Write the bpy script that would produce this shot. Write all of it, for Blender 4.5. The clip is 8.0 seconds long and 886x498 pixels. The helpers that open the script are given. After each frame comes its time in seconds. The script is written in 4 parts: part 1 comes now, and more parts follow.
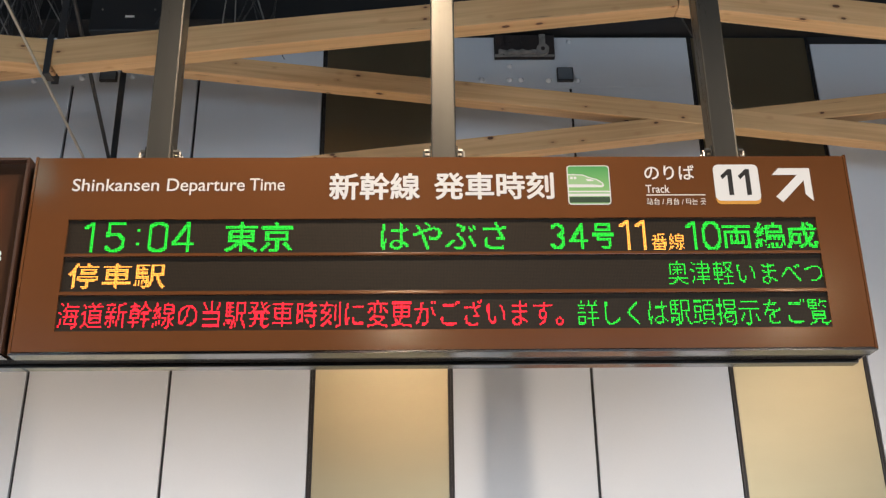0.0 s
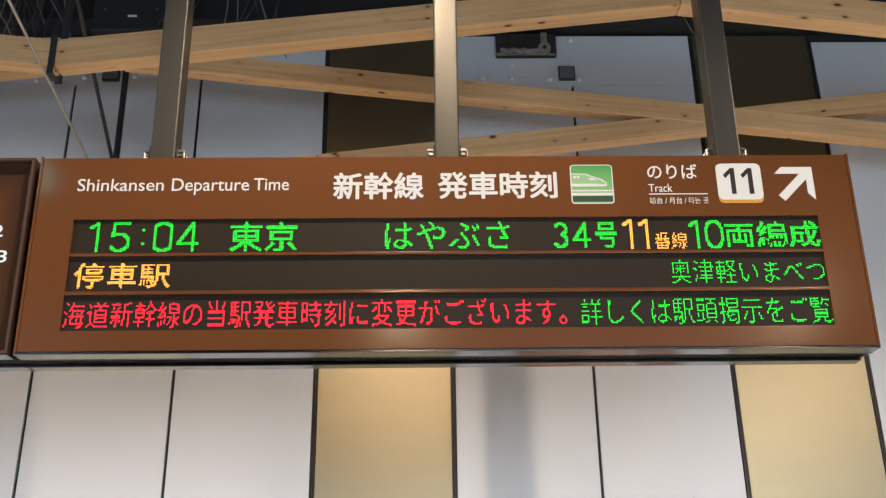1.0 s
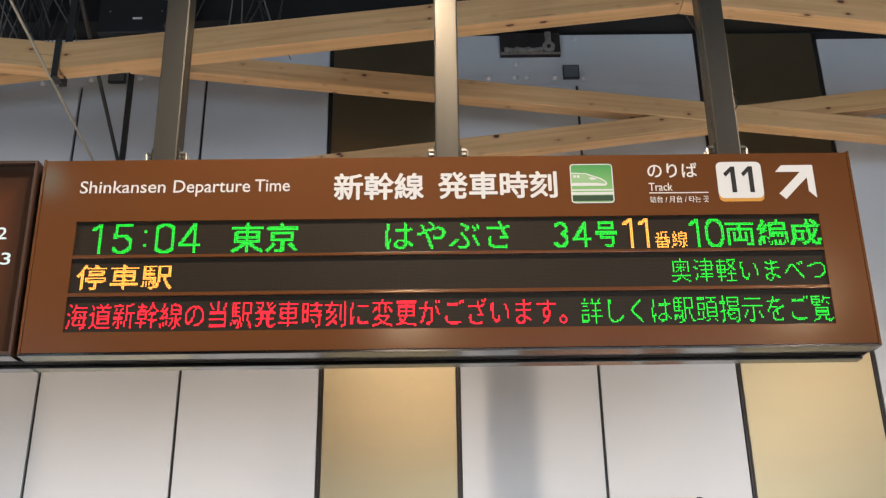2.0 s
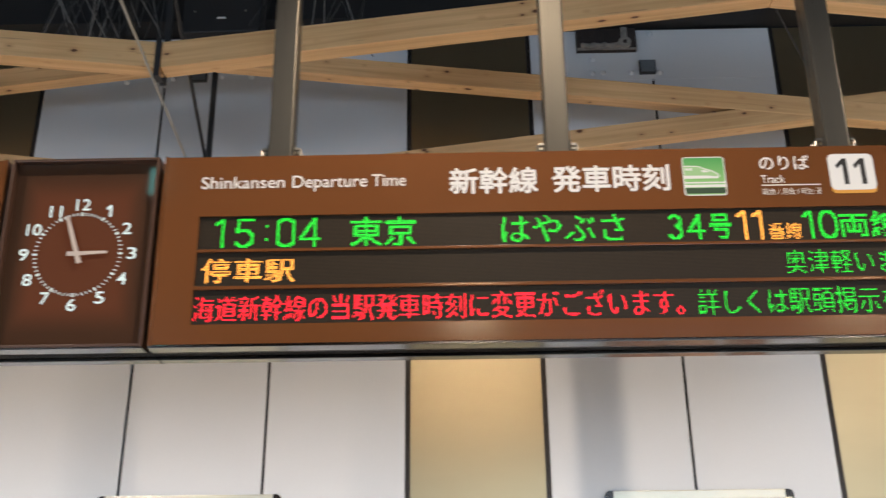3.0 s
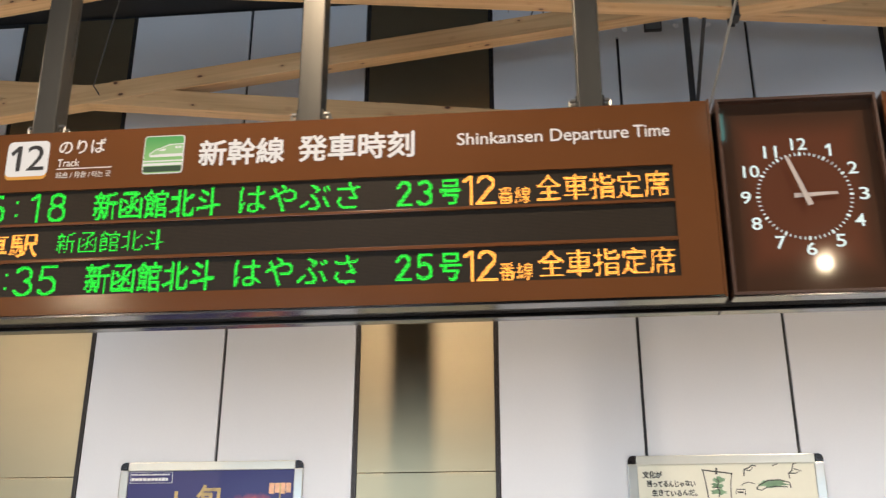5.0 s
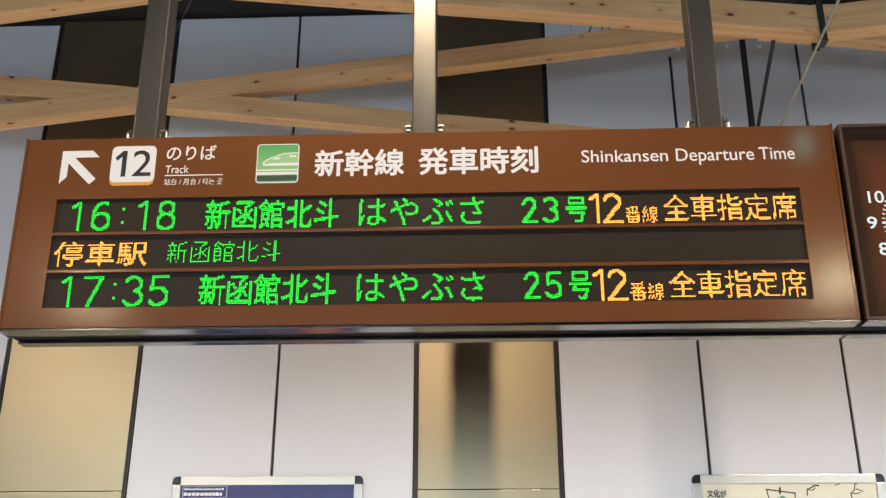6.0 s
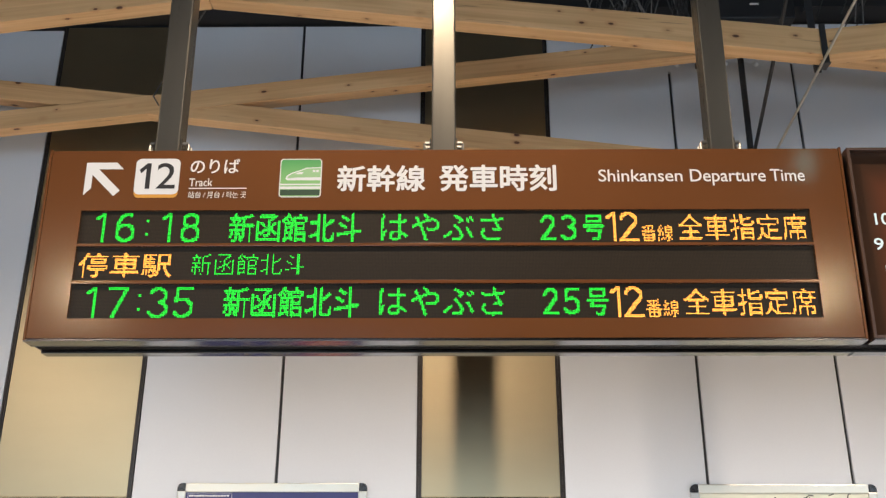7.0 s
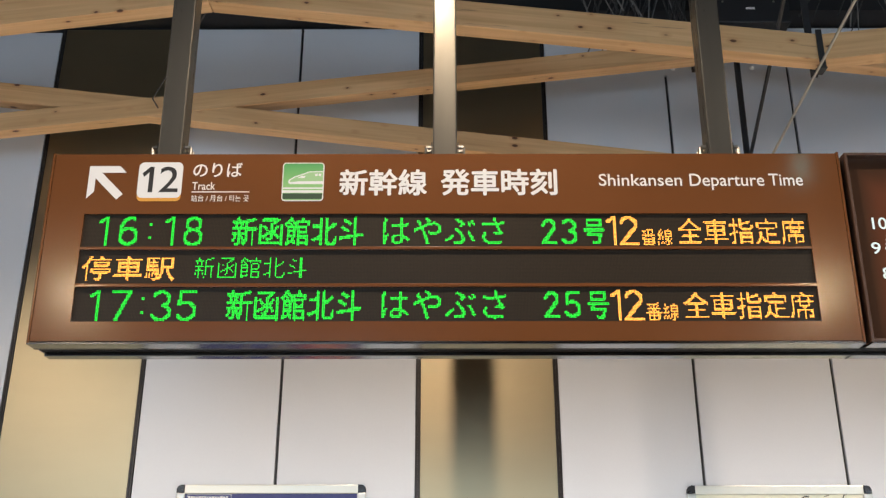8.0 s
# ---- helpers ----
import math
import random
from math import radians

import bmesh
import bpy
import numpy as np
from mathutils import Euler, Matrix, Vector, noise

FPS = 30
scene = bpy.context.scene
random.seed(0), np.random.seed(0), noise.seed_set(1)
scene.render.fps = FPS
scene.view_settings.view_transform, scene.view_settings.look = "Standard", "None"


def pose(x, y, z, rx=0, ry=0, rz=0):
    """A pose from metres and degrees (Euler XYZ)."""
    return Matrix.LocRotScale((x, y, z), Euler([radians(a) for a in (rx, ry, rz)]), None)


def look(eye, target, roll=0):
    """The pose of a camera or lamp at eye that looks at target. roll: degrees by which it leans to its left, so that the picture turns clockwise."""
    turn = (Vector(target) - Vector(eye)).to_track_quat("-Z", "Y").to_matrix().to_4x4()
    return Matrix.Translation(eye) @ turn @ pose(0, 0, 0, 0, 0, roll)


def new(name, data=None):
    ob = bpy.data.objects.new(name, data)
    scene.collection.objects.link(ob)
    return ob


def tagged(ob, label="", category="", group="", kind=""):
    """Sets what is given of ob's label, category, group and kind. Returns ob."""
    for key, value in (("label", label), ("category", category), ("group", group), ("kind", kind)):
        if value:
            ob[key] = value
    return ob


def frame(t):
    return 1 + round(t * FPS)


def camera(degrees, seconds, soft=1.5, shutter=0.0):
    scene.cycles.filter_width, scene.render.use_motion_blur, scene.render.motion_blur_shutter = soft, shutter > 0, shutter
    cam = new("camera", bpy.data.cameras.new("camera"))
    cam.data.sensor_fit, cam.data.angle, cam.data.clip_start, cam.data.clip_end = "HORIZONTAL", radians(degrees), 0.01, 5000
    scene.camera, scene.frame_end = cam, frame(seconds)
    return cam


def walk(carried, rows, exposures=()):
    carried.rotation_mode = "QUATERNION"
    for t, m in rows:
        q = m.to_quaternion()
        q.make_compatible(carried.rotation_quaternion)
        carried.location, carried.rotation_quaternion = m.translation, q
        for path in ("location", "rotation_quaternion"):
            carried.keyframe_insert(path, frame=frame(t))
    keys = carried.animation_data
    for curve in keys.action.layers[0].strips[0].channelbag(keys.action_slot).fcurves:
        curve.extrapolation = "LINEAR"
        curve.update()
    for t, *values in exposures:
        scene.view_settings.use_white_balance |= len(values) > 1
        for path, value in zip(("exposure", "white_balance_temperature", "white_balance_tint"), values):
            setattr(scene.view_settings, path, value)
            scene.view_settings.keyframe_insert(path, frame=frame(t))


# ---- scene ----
cam = camera(47.9, 8.0, soft=1.3, shutter=0.3)
PATH = [
    (0, (1.836, -3.543, 1.583), (1.876, -1.677, 2.303), -0.70),
    (0.5, (1.822, -3.551, 1.589), (1.864, -1.683, 2.303), -0.70),
    (1, (1.821, -3.559, 1.584), (1.861, -1.692, 2.299), -0.80),
    (1.2, (1.807, -3.564, 1.583), (1.855, -1.697, 2.299), -0.90),
    (2.3, (1.879, -3.573, 1.585), (1.883, -1.705, 2.297), -0.80),
    (2.5, (1.846, -3.575, 1.577), (1.846, -1.707, 2.290), -0.80),
    (2.8, (1.693, -3.581, 1.572), (1.680, -1.711, 2.280), -0.79),
    (3, (1.506, -3.627, 1.549), (1.474, -1.757, 2.258), -0.58),
    (3.2, (1.287, -3.678, 1.546), (1.222, -1.808, 2.251), -0.68),
    (3.5, (1.014, -3.693, 1.533), (0.856, -1.823, 2.222), -0.18),
    (3.8, (0.641, -3.646, 1.505), (0.400, -1.779, 2.182), 0.22),
    (4, (0.365, -3.623, 1.527), (0.092, -1.758, 2.196), 0.32),
    (4.1, (0.235, -3.619, 1.534), (-0.050, -1.754, 2.196), 0.32),
    (4.3, (-0.047, -3.617, 1.523), (-0.338, -1.749, 2.177), 0.21),
    (4.5, (-0.336, -3.629, 1.552), (-0.612, -1.757, 2.201), 0.00),
    (4.8, (-0.713, -3.607, 1.545), (-0.956, -1.730, 2.191), -0.05),
    (5, (-0.992, -3.546, 1.520), (-1.186, -1.668, 2.181), -0.10),
    (5.2, (-1.190, -3.548, 1.542), (-1.361, -1.670, 2.207), 0.10),
    (6.3, (-1.783, -3.565, 1.572), (-1.831, -1.685, 2.253), -0.10),
    (6.5, (-1.806, -3.580, 1.578), (-1.845, -1.699, 2.260), 0.00),
    (7, (-1.880, -3.655, 1.588), (-1.902, -1.775, 2.269), 0.10),
    (7.5, (-1.912, -3.682, 1.587), (-1.925, -1.802, 2.270), 0.10),
    (8, (-1.918, -3.686, 1.592), (-1.924, -1.806, 2.273), 0.00),
]
walk(cam, [(t, look(eye, target, roll)) for t, eye, target, roll in PATH])

# ---- world and light ----
world = bpy.data.worlds.new("world")
scene.world = world
world.use_nodes = True
wn = world.node_tree.nodes
sky = wn.new("ShaderNodeTexSky")
sky.sky_type, sky.sun_disc = "NISHITA", False
sky.sun_elevation, sky.sun_rotation = radians(35), radians(160)
world.node_tree.links.new(sky.outputs[0], wn["Background"].inputs[0])
wn["Background"].inputs[1].default_value = 0.08


def lamp(name, kind, m, watts, colour, **extra):
    data = bpy.data.lights.new(name, kind)
    data.energy, data.color = watts, colour
    if kind == "AREA":
        data.shape, data.size, data.size_y = "RECTANGLE", extra["size"], extra["size_y"]
    if kind == "SPOT":
        data.spot_size, data.spot_blend, data.shadow_soft_size = radians(extra["cone"]), extra["blend"], extra["soft"]
    ob = new(name, data)
    ob.matrix_world = m
    return ob


PENDANTS = [(-5.45, -5.4), (1.61, -5.4), (5.3, -5.4)]
PENDANT_Z = 4.5
DOWNLIGHTS = [(-5.73, -1.2), (-2.03, -1.2), (1.67, -1.2), (5.37, -1.2)]
DOWN_Z = 5.2
# bluish fill from assumed windows out of view, placed to suit the wall tones
for wx, watts in ((-8.1, 80), (-4.2, 232), (4.2, 232), (8.1, 80)):
    lamp("window_light", "AREA", pose(wx, -8.86, 2.55, 90, 0, 0), watts, (0.575, 0.775, 1.0), size=3.4, size_y=3.5)
for (dx, dy), watts in zip(PENDANTS, (75, 64, 50)):
    lamp("pendant_lamp", "SPOT", pose(dx, dy, PENDANT_Z - 0.075), watts, (1.0, 0.76, 0.50), cone=162, soft=0.03, blend=0.1)
for dx, dy in DOWNLIGHTS:
    lamp("downlight_lamp", "SPOT", pose(dx, dy, DOWN_Z - 0.03), 655, (1.0, 0.82, 0.65), cone=136, soft=0.035, blend=0.75)


# ---- materials ----
def material(name):
    m = bpy.data.materials.new(name)
    m.use_nodes = True
    nt = m.node_tree
    return m, nt, nt.nodes["Principled BSDF"]


def ramp(nt, a, b, ca, cb):
    r = nt.nodes.new("ShaderNodeValToRGB")
    r.color_ramp.elements[0].position, r.color_ramp.elements[1].position = a, b
    r.color_ramp.elements[0].color, r.color_ramp.elements[1].color = (*ca, 1), (*cb, 1)
    return r


def coords(nt, scale, kind="Object"):
    tc, mp = nt.nodes.new("ShaderNodeTexCoord"), nt.nodes.new("ShaderNodeMapping")
    mp.inputs["Scale"].default_value = scale
    nt.links.new(tc.outputs[kind], mp.inputs["Vector"])
    return mp.outputs[0]


def noise_tex(nt, vec, scale, detail=4.0, rough=0.55, distortion=0.0):
    n = nt.nodes.new("ShaderNodeTexNoise")
    n.inputs["Scale"].default_value, n.inputs["Detail"].default_value = scale, detail
    n.inputs["Roughness"].default_value, n.inputs["Distortion"].default_value = rough, distortion
    nt.links.new(vec, n.inputs["Vector"])
    return n.outputs["Fac"]


def surface(name, colour, rough, metal=0.0, vary=0.12, grain=40.0, stain=1.6, bump=0.05, stretch=(1, 1, 1), coat=0.0, gloss_vary=0.08):
    """A paint, metal or plastic with stains, fine grain and slight relief."""
    m, nt, p = material(name)
    vec = coords(nt, stretch)
    big, fine = noise_tex(nt, vec, stain), noise_tex(nt, vec, grain, 3.0)
    mix = nt.nodes.new("ShaderNodeMath")
    mix.operation = "MULTIPLY_ADD"
    nt.links.new(fine, mix.inputs[0])
    mix.inputs[1].default_value = 0.35
    nt.links.new(big, mix.inputs[2])
    lo, hi = [c * (1 - vary) for c in colour], [min(1, c * (1 + vary)) for c in colour]
    r = ramp(nt, 0.4, 0.95, lo, hi)
    nt.links.new(mix.outputs[0], r.inputs[0])
    nt.links.new(r.outputs[0], p.inputs["Base Color"])
    rr = ramp(nt, 0.35, 0.9, [max(0.02, rough - gloss_vary)] * 3, [rough + gloss_vary] * 3)
    nt.links.new(mix.outputs[0], rr.inputs[0])
    nt.links.new(rr.outputs[0], p.inputs["Roughness"])
    p.inputs["Metallic"].default_value, p.inputs["Coat Weight"].default_value = metal, coat
    p.inputs["Coat Roughness"].default_value = 0.09
    if bump:
        b = nt.nodes.new("ShaderNodeBump")
        b.inputs["Strength"].default_value, b.inputs["Distance"].default_value = bump, 0.002
        nt.links.new(fine, b.inputs["Height"])
        nt.links.new(b.outputs[0], p.inputs["Normal"])
    return m


def glow(name, colour, strength):
    m, nt, p = material(name)
    p.inputs["Base Color"].default_value = (*[0.10 * c + 0.01 for c in colour], 1)
    p.inputs["Emission Color"].default_value = (*colour, 1)
    p.inputs["Emission Strength"].default_value = strength
    p.inputs["Roughness"].default_value = 0.5
    p.inputs["Specular IOR Level"].default_value = 0.15
    return m


def timber():
    """Pale knotty softwood, the grain along the local x axis."""
    m, nt, p = material("timber")
    info = nt.nodes.new("ShaderNodeObjectInfo")
    tc, add = nt.nodes.new("ShaderNodeTexCoord"), nt.nodes.new("ShaderNodeVectorMath")
    mul = nt.nodes.new("ShaderNodeMath")
    mul.operation = "MULTIPLY"
    mul.inputs[1].default_value = 37.0
    nt.links.new(info.outputs["Random"], mul.inputs[0])
    nt.links.new(tc.outputs["Object"], add.inputs[0])
    nt.links.new(mul.outputs[0], add.inputs[1])

    def mapped(s):
        mp = nt.nodes.new("ShaderNodeMapping")
        mp.inputs["Scale"].default_value = s
        nt.links.new(add.outputs[0], mp.inputs["Vector"])
        return mp.outputs[0]

    grain = noise_tex(nt, mapped((0.55, 16, 16)), 2.2, 4.0, 0.5, 0.6)
    fine = noise_tex(nt, mapped((4, 120, 120)), 2.0, 3.0)
    board = noise_tex(nt, mapped((0.5, 2.0, 2.0)), 1.2, 2.0)
    base = ramp(nt, 0.25, 0.75, (0.57, 0.340, 0.155), (0.78, 0.520, 0.270))
    nt.links.new(grain, base.inputs[0])
    tone = ramp(nt, 0.3, 0.7, (0.86, 0.82, 0.76), (1.06, 1.02, 1.0))
    nt.links.new(board, tone.inputs[0])
    m1 = nt.nodes.new("ShaderNodeMix")
    m1.data_type, m1.blend_type = "RGBA", "MULTIPLY"
    m1.inputs["Factor"].default_value = 1.0
    nt.links.new(base.outputs[0], m1.inputs["A"])
    nt.links.new(tone.outputs[0], m1.inputs["B"])
    v = nt.nodes.new("ShaderNodeTexVoronoi")
    v.inputs["Scale"].default_value = 1.0
    v.inputs["Randomness"].default_value = 1.0
    nt.links.new(mapped((6.2, 12, 12)), v.inputs["Vector"])
    # knots of uneven size: the cell's colour shrinks or widens each one, grain frays its rim
    sepc, size, fray, rim = (nt.nodes.new("ShaderNode" + k) for k in ("SeparateColor", "Math", "Math", "Math"))
    nt.links.new(v.outputs["Color"], sepc.inputs[0])
    size.operation, fray.operation, rim.operation = "MULTIPLY_ADD", "MULTIPLY_ADD", "ADD"
    nt.links.new(sepc.outputs[0], size.inputs[0])
    size.inputs[1].default_value, size.inputs[2].default_value = 0.13, -0.058
    nt.links.new(grain, fray.inputs[0])
    fray.inputs[1].default_value, fray.inputs[2].default_value = 0.10, -0.05
    nt.links.new(size.outputs[0], rim.inputs[0])
    nt.links.new(fray.outputs[0], rim.inputs[1])
    far = nt.nodes.new("ShaderNodeMath")
    nt.links.new(v.outputs["Distance"], far.inputs[0])
    nt.links.new(rim.outputs[0], far.inputs[1])
    knot = ramp(nt, 0.06, 0.10, (1, 1, 1), (0, 0, 0))
    nt.links.new(far.outputs[0], knot.inputs[0])
    # short dark resin streaks along the grain
    streak = ramp(nt, 0.69, 0.76, (0, 0, 0), (0.55, 0.55, 0.55))
    nt.links.new(noise_tex(nt, mapped((2.6, 46, 46)), 1.0, 2.0, 0.5), streak.inputs[0])
    both = nt.nodes.new("ShaderNodeMath")
    both.operation = "MAXIMUM"
    nt.links.new(knot.outputs[0], both.inputs[0])
    nt.links.new(streak.outputs[0], both.inputs[1])
    # a reddish ring of bent grain round each knot
    ring = ramp(nt, 0.10, 0.24, (0.5, 0.5, 0.5), (0, 0, 0))
    nt.links.new(far.outputs[0], ring.inputs[0])
    m0 = nt.nodes.new("ShaderNodeMix")
    m0.data_type = "RGBA"
    nt.links.new(ring.outputs[0], m0.inputs["Factor"])
    nt.links.new(m1.outputs["Result"], m0.inputs["A"])
    m0.inputs["B"].default_value = (0.48, 0.235, 0.095, 1)
    m2 = nt.nodes.new("ShaderNodeMix")
    m2.data_type = "RGBA"
    nt.links.new(both.outputs[0], m2.inputs["Factor"])
    nt.links.new(m0.outputs["Result"], m2.inputs["A"])
    m2.inputs["B"].default_value = (0.10, 0.036, 0.013, 1)
    nt.links.new(m2.outputs["Result"], p.inputs["Base Color"])
    p.inputs["Roughness"].default_value = 0.55
    b = nt.nodes.new("ShaderNodeBump")
    b.inputs["Strength"].default_value, b.inputs["Distance"].default_value = 0.15, 0.002
    nt.links.new(fine, b.inputs["Height"])
    nt.links.new(b.outputs[0], p.inputs["Normal"])
    return m


def led_panel():
    """Dark module face with a grid of unlit lens dots, 5.6 mm apart."""
    m, nt, p = material("led_panel")
    tc, sep = nt.nodes.new("ShaderNodeTexCoord"), nt.nodes.new("ShaderNodeSeparateXYZ")
    nt.links.new(tc.outputs["Object"], sep.inputs[0])
    waves = []
    for axis in ("X", "Z"):
        k, s = nt.nodes.new("ShaderNodeMath"), nt.nodes.new("ShaderNodeMath")
        k.operation, s.operation = "MULTIPLY", "COSINE"
        k.inputs[1].default_value = 2 * math.pi / 0.0056
        nt.links.new(sep.outputs[axis], k.inputs[0])
        nt.links.new(k.outputs[0], s.inputs[0])
        waves.append(s.outputs[0])
    add = nt.nodes.new("ShaderNodeMath")
    nt.links.new(waves[0], add.inputs[0])
    nt.links.new(waves[1], add.inputs[1])
    r = ramp(nt, 0.0, 1.0, (0.012, 0.0084, 0.0052), (0.026, 0.0185, 0.0115))
    nt.links.new(add.outputs[0], r.inputs[0])
    nt.links.new(r.outputs[0], p.inputs["Base Color"])
    p.inputs["Roughness"].default_value = 0.42
    p.inputs["Specular IOR Level"].default_value = 0.15
    return m


BROWN = surface("brown_paint", (0.090, 0.0338, 0.0118), 0.165, vary=0.07, grain=220, bump=0.0, gloss_vary=0.03)
BROWN_DARK = surface("brown_edge", (0.044, 0.021, 0.013), 0.35, vary=0.1, grain=120)
CLOCK_FACE = surface("clock_face", (0.036, 0.018, 0.0108), 0.06, vary=0.06, grain=200, bump=0.0, coat=0.0, gloss_vary=0.015)


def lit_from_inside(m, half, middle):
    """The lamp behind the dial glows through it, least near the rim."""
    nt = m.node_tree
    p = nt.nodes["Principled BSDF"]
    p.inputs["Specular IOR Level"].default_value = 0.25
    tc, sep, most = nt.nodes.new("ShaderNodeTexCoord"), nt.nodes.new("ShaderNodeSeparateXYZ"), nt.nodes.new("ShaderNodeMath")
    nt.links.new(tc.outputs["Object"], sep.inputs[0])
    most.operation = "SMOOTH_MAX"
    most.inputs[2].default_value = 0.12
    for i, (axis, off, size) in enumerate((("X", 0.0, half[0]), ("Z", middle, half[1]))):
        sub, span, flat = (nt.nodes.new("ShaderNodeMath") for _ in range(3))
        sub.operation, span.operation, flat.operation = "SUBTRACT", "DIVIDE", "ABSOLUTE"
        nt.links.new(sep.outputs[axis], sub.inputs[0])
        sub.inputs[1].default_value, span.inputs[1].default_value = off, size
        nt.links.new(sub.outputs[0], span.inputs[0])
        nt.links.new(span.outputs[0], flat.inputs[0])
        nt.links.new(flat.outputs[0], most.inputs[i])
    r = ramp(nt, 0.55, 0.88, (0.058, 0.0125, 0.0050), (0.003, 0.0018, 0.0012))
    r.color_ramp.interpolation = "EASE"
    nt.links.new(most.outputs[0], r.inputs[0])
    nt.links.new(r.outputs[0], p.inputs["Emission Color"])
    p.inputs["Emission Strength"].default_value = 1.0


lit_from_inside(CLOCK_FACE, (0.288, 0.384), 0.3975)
WHITE_PANEL = surface("white_panel", (0.625, 0.645, 0.680), 0.42, vary=0.035, grain=90, stain=0.8, bump=0.015)


def brushed(name, colour, rough):
    """Brushed metal with a short-tailed sheen and faint upright grain."""
    m, nt, p = material(name)
    gl = nt.nodes.new("ShaderNodeBsdfAnisotropic")
    gl.distribution = "BECKMANN"
    vec = coords(nt, (1, 1, 3))
    tone = ramp(nt, 0.3, 0.75, [c * 0.95 for c in colour], [c * 1.04 for c in colour])
    nt.links.new(noise_tex(nt, vec, 0.8), tone.inputs[0])
    nt.links.new(tone.outputs[0], gl.inputs["Color"])
    haze = ramp(nt, 0.3, 0.8, [rough - 0.015] * 3, [rough + 0.015] * 3)
    nt.links.new(noise_tex(nt, vec, 30.0, 3.0), haze.inputs[0])
    nt.links.new(haze.outputs[0], gl.inputs["Roughness"])
    both = nt.nodes.new("ShaderNodeMixShader")
    both.inputs["Fac"].default_value = 0.10
    nt.links.new(gl.outputs[0], both.inputs[1])
    p.inputs["Base Color"].default_value, p.inputs["Roughness"].default_value = (*[c * 0.7 for c in colour], 1), 0.5
    nt.links.new(p.outputs[0], both.inputs[2])
    nt.links.new(both.outputs[0], nt.nodes["Material Output"].inputs["Surface"])
    return m


BRONZE = brushed("bronze_metal", (0.475, 0.385, 0.238), 0.415)
BLACK_STEEL = surface("black_steel", (0.022, 0.021, 0.022), 0.45, vary=0.2)
DARK_CEILING = surface("dark_ceiling", (0.011, 0.010, 0.0105), 0.7, vary=0.25)
GREY_STEEL = surface("grey_steel", (0.050, 0.048, 0.043), 0.30, metal=0.30, vary=0.08, grain=60, stain=2.0, stretch=(6, 6, 0.4))
GREY_STEEL.node_tree.nodes["Principled BSDF"].inputs["Specular Tint"].default_value = (1.0, 0.87, 0.62, 1)
TRIM = surface("trim_metal", (0.050, 0.042, 0.038), 0.32, metal=0.4, vary=0.15)
RAIL = surface("under_rail", (0.012, 0.0105, 0.010), 0.4, metal=0.0, vary=0.1)
LIP = surface("polished_lip", (0.17, 0.150, 0.138), 0.16, metal=1.0, vary=0.06, grain=30, bump=0.0, stretch=(0.3, 6, 6), gloss_vary=0.02)
CHROME = surface("bolt_steel", (0.46, 0.43, 0.38), 0.34, metal=1.0, vary=0.1)
ALUMINIUM = surface("aluminium", (0.53, 0.50, 0.44), 0.34, metal=0.9, vary=0.06, stretch=(0.5, 8, 8))
FLOOR = surface("floor_stone", (0.72, 0.69, 0.655), 0.28, vary=0.12, grain=60, stain=0.6)
WALL_PAINT = surface("wall_paint", (0.55, 0.54, 0.52), 0.6, vary=0.06)
for paint, level in ((BROWN, 0.38), (BROWN_DARK, 0.3), (RAIL, 0.08)):
    paint.node_tree.nodes["Principled BSDF"].inputs["Specular IOR Level"].default_value = level
TIMBER = timber()
LED = led_panel()
LED_GREEN = glow("led_green", (0.008, 0.90, 0.042), 1.35)
LED_AMBER = glow("led_amber", (1.0, 0.39, 0.055), 2.4)
LED_RED = glow("led_red", (1.0, 0.008, 0.026), 3.2)
SIGN_WHITE = glow("lit_white", (1.0, 0.93, 0.86), 0.62)
SIGN_BLACK = surface("sign_black", (0.012, 0.011, 0.011), 0.35)


def faded_green():
    """Backlit print: deep green above, pale yellow-green below."""
    m, nt, p = material("lit_green_fade")
    tc, sep, at = nt.nodes.new("ShaderNodeTexCoord"), nt.nodes.new("ShaderNodeSeparateXYZ"), nt.nodes.new("ShaderNodeMapRange")
    nt.links.new(tc.outputs["Object"], sep.inputs[0])
    nt.links.new(sep.outputs["Z"], at.inputs["Value"])
    at.inputs["From Min"].default_value, at.inputs["From Max"].default_value = 0.645, 0.745
    r = ramp(nt, 0.0, 1.0, (0.34, 0.60, 0.19), (0.055, 0.36, 0.075))
    nt.links.new(at.outputs[0], r.inputs[0])
    nt.links.new(r.outputs[0], p.inputs["Emission Color"])
    p.inputs["Base Color"].default_value, p.inputs["Emission Strength"].default_value = (0.02, 0.06, 0.02, 1), 0.62
    p.inputs["Roughness"].default_value = 0.4
    return m


SIGN_FADE = faded_green()
SIGN_PALE = glow("lit_pale_green", (0.42, 0.66, 0.30), 0.62)
SIGN_DARKGREEN = glow("lit_dark_green", (0.06, 0.13, 0.06), 0.30)
SIGN_ORANGE = glow("lit_orange", (0.95, 0.42, 0.06), 0.55)
CLOCK_WHITE = glow("lit_numeral", (0.86, 1.0, 0.97), 0.75)
HAND = surface("clock_hand", (0.34, 0.29, 0.26), 0.4)
LENS = glow("downlight_lens", (1.0, 0.76, 0.47), 32.0)
TEAL = glow("teal_lamp", (0.25, 0.85, 0.80), 10.0)


# ---- building tools ----
def part(name, bm, mat, parent=None, label=""):
    me = bpy.data.meshes.new(name)
    bm.to_mesh(me)
    bm.free()
    me.materials.append(mat)
    ob = new(name, me)
    if parent is not None:
        ob.parent = parent
    return tagged(ob, label)


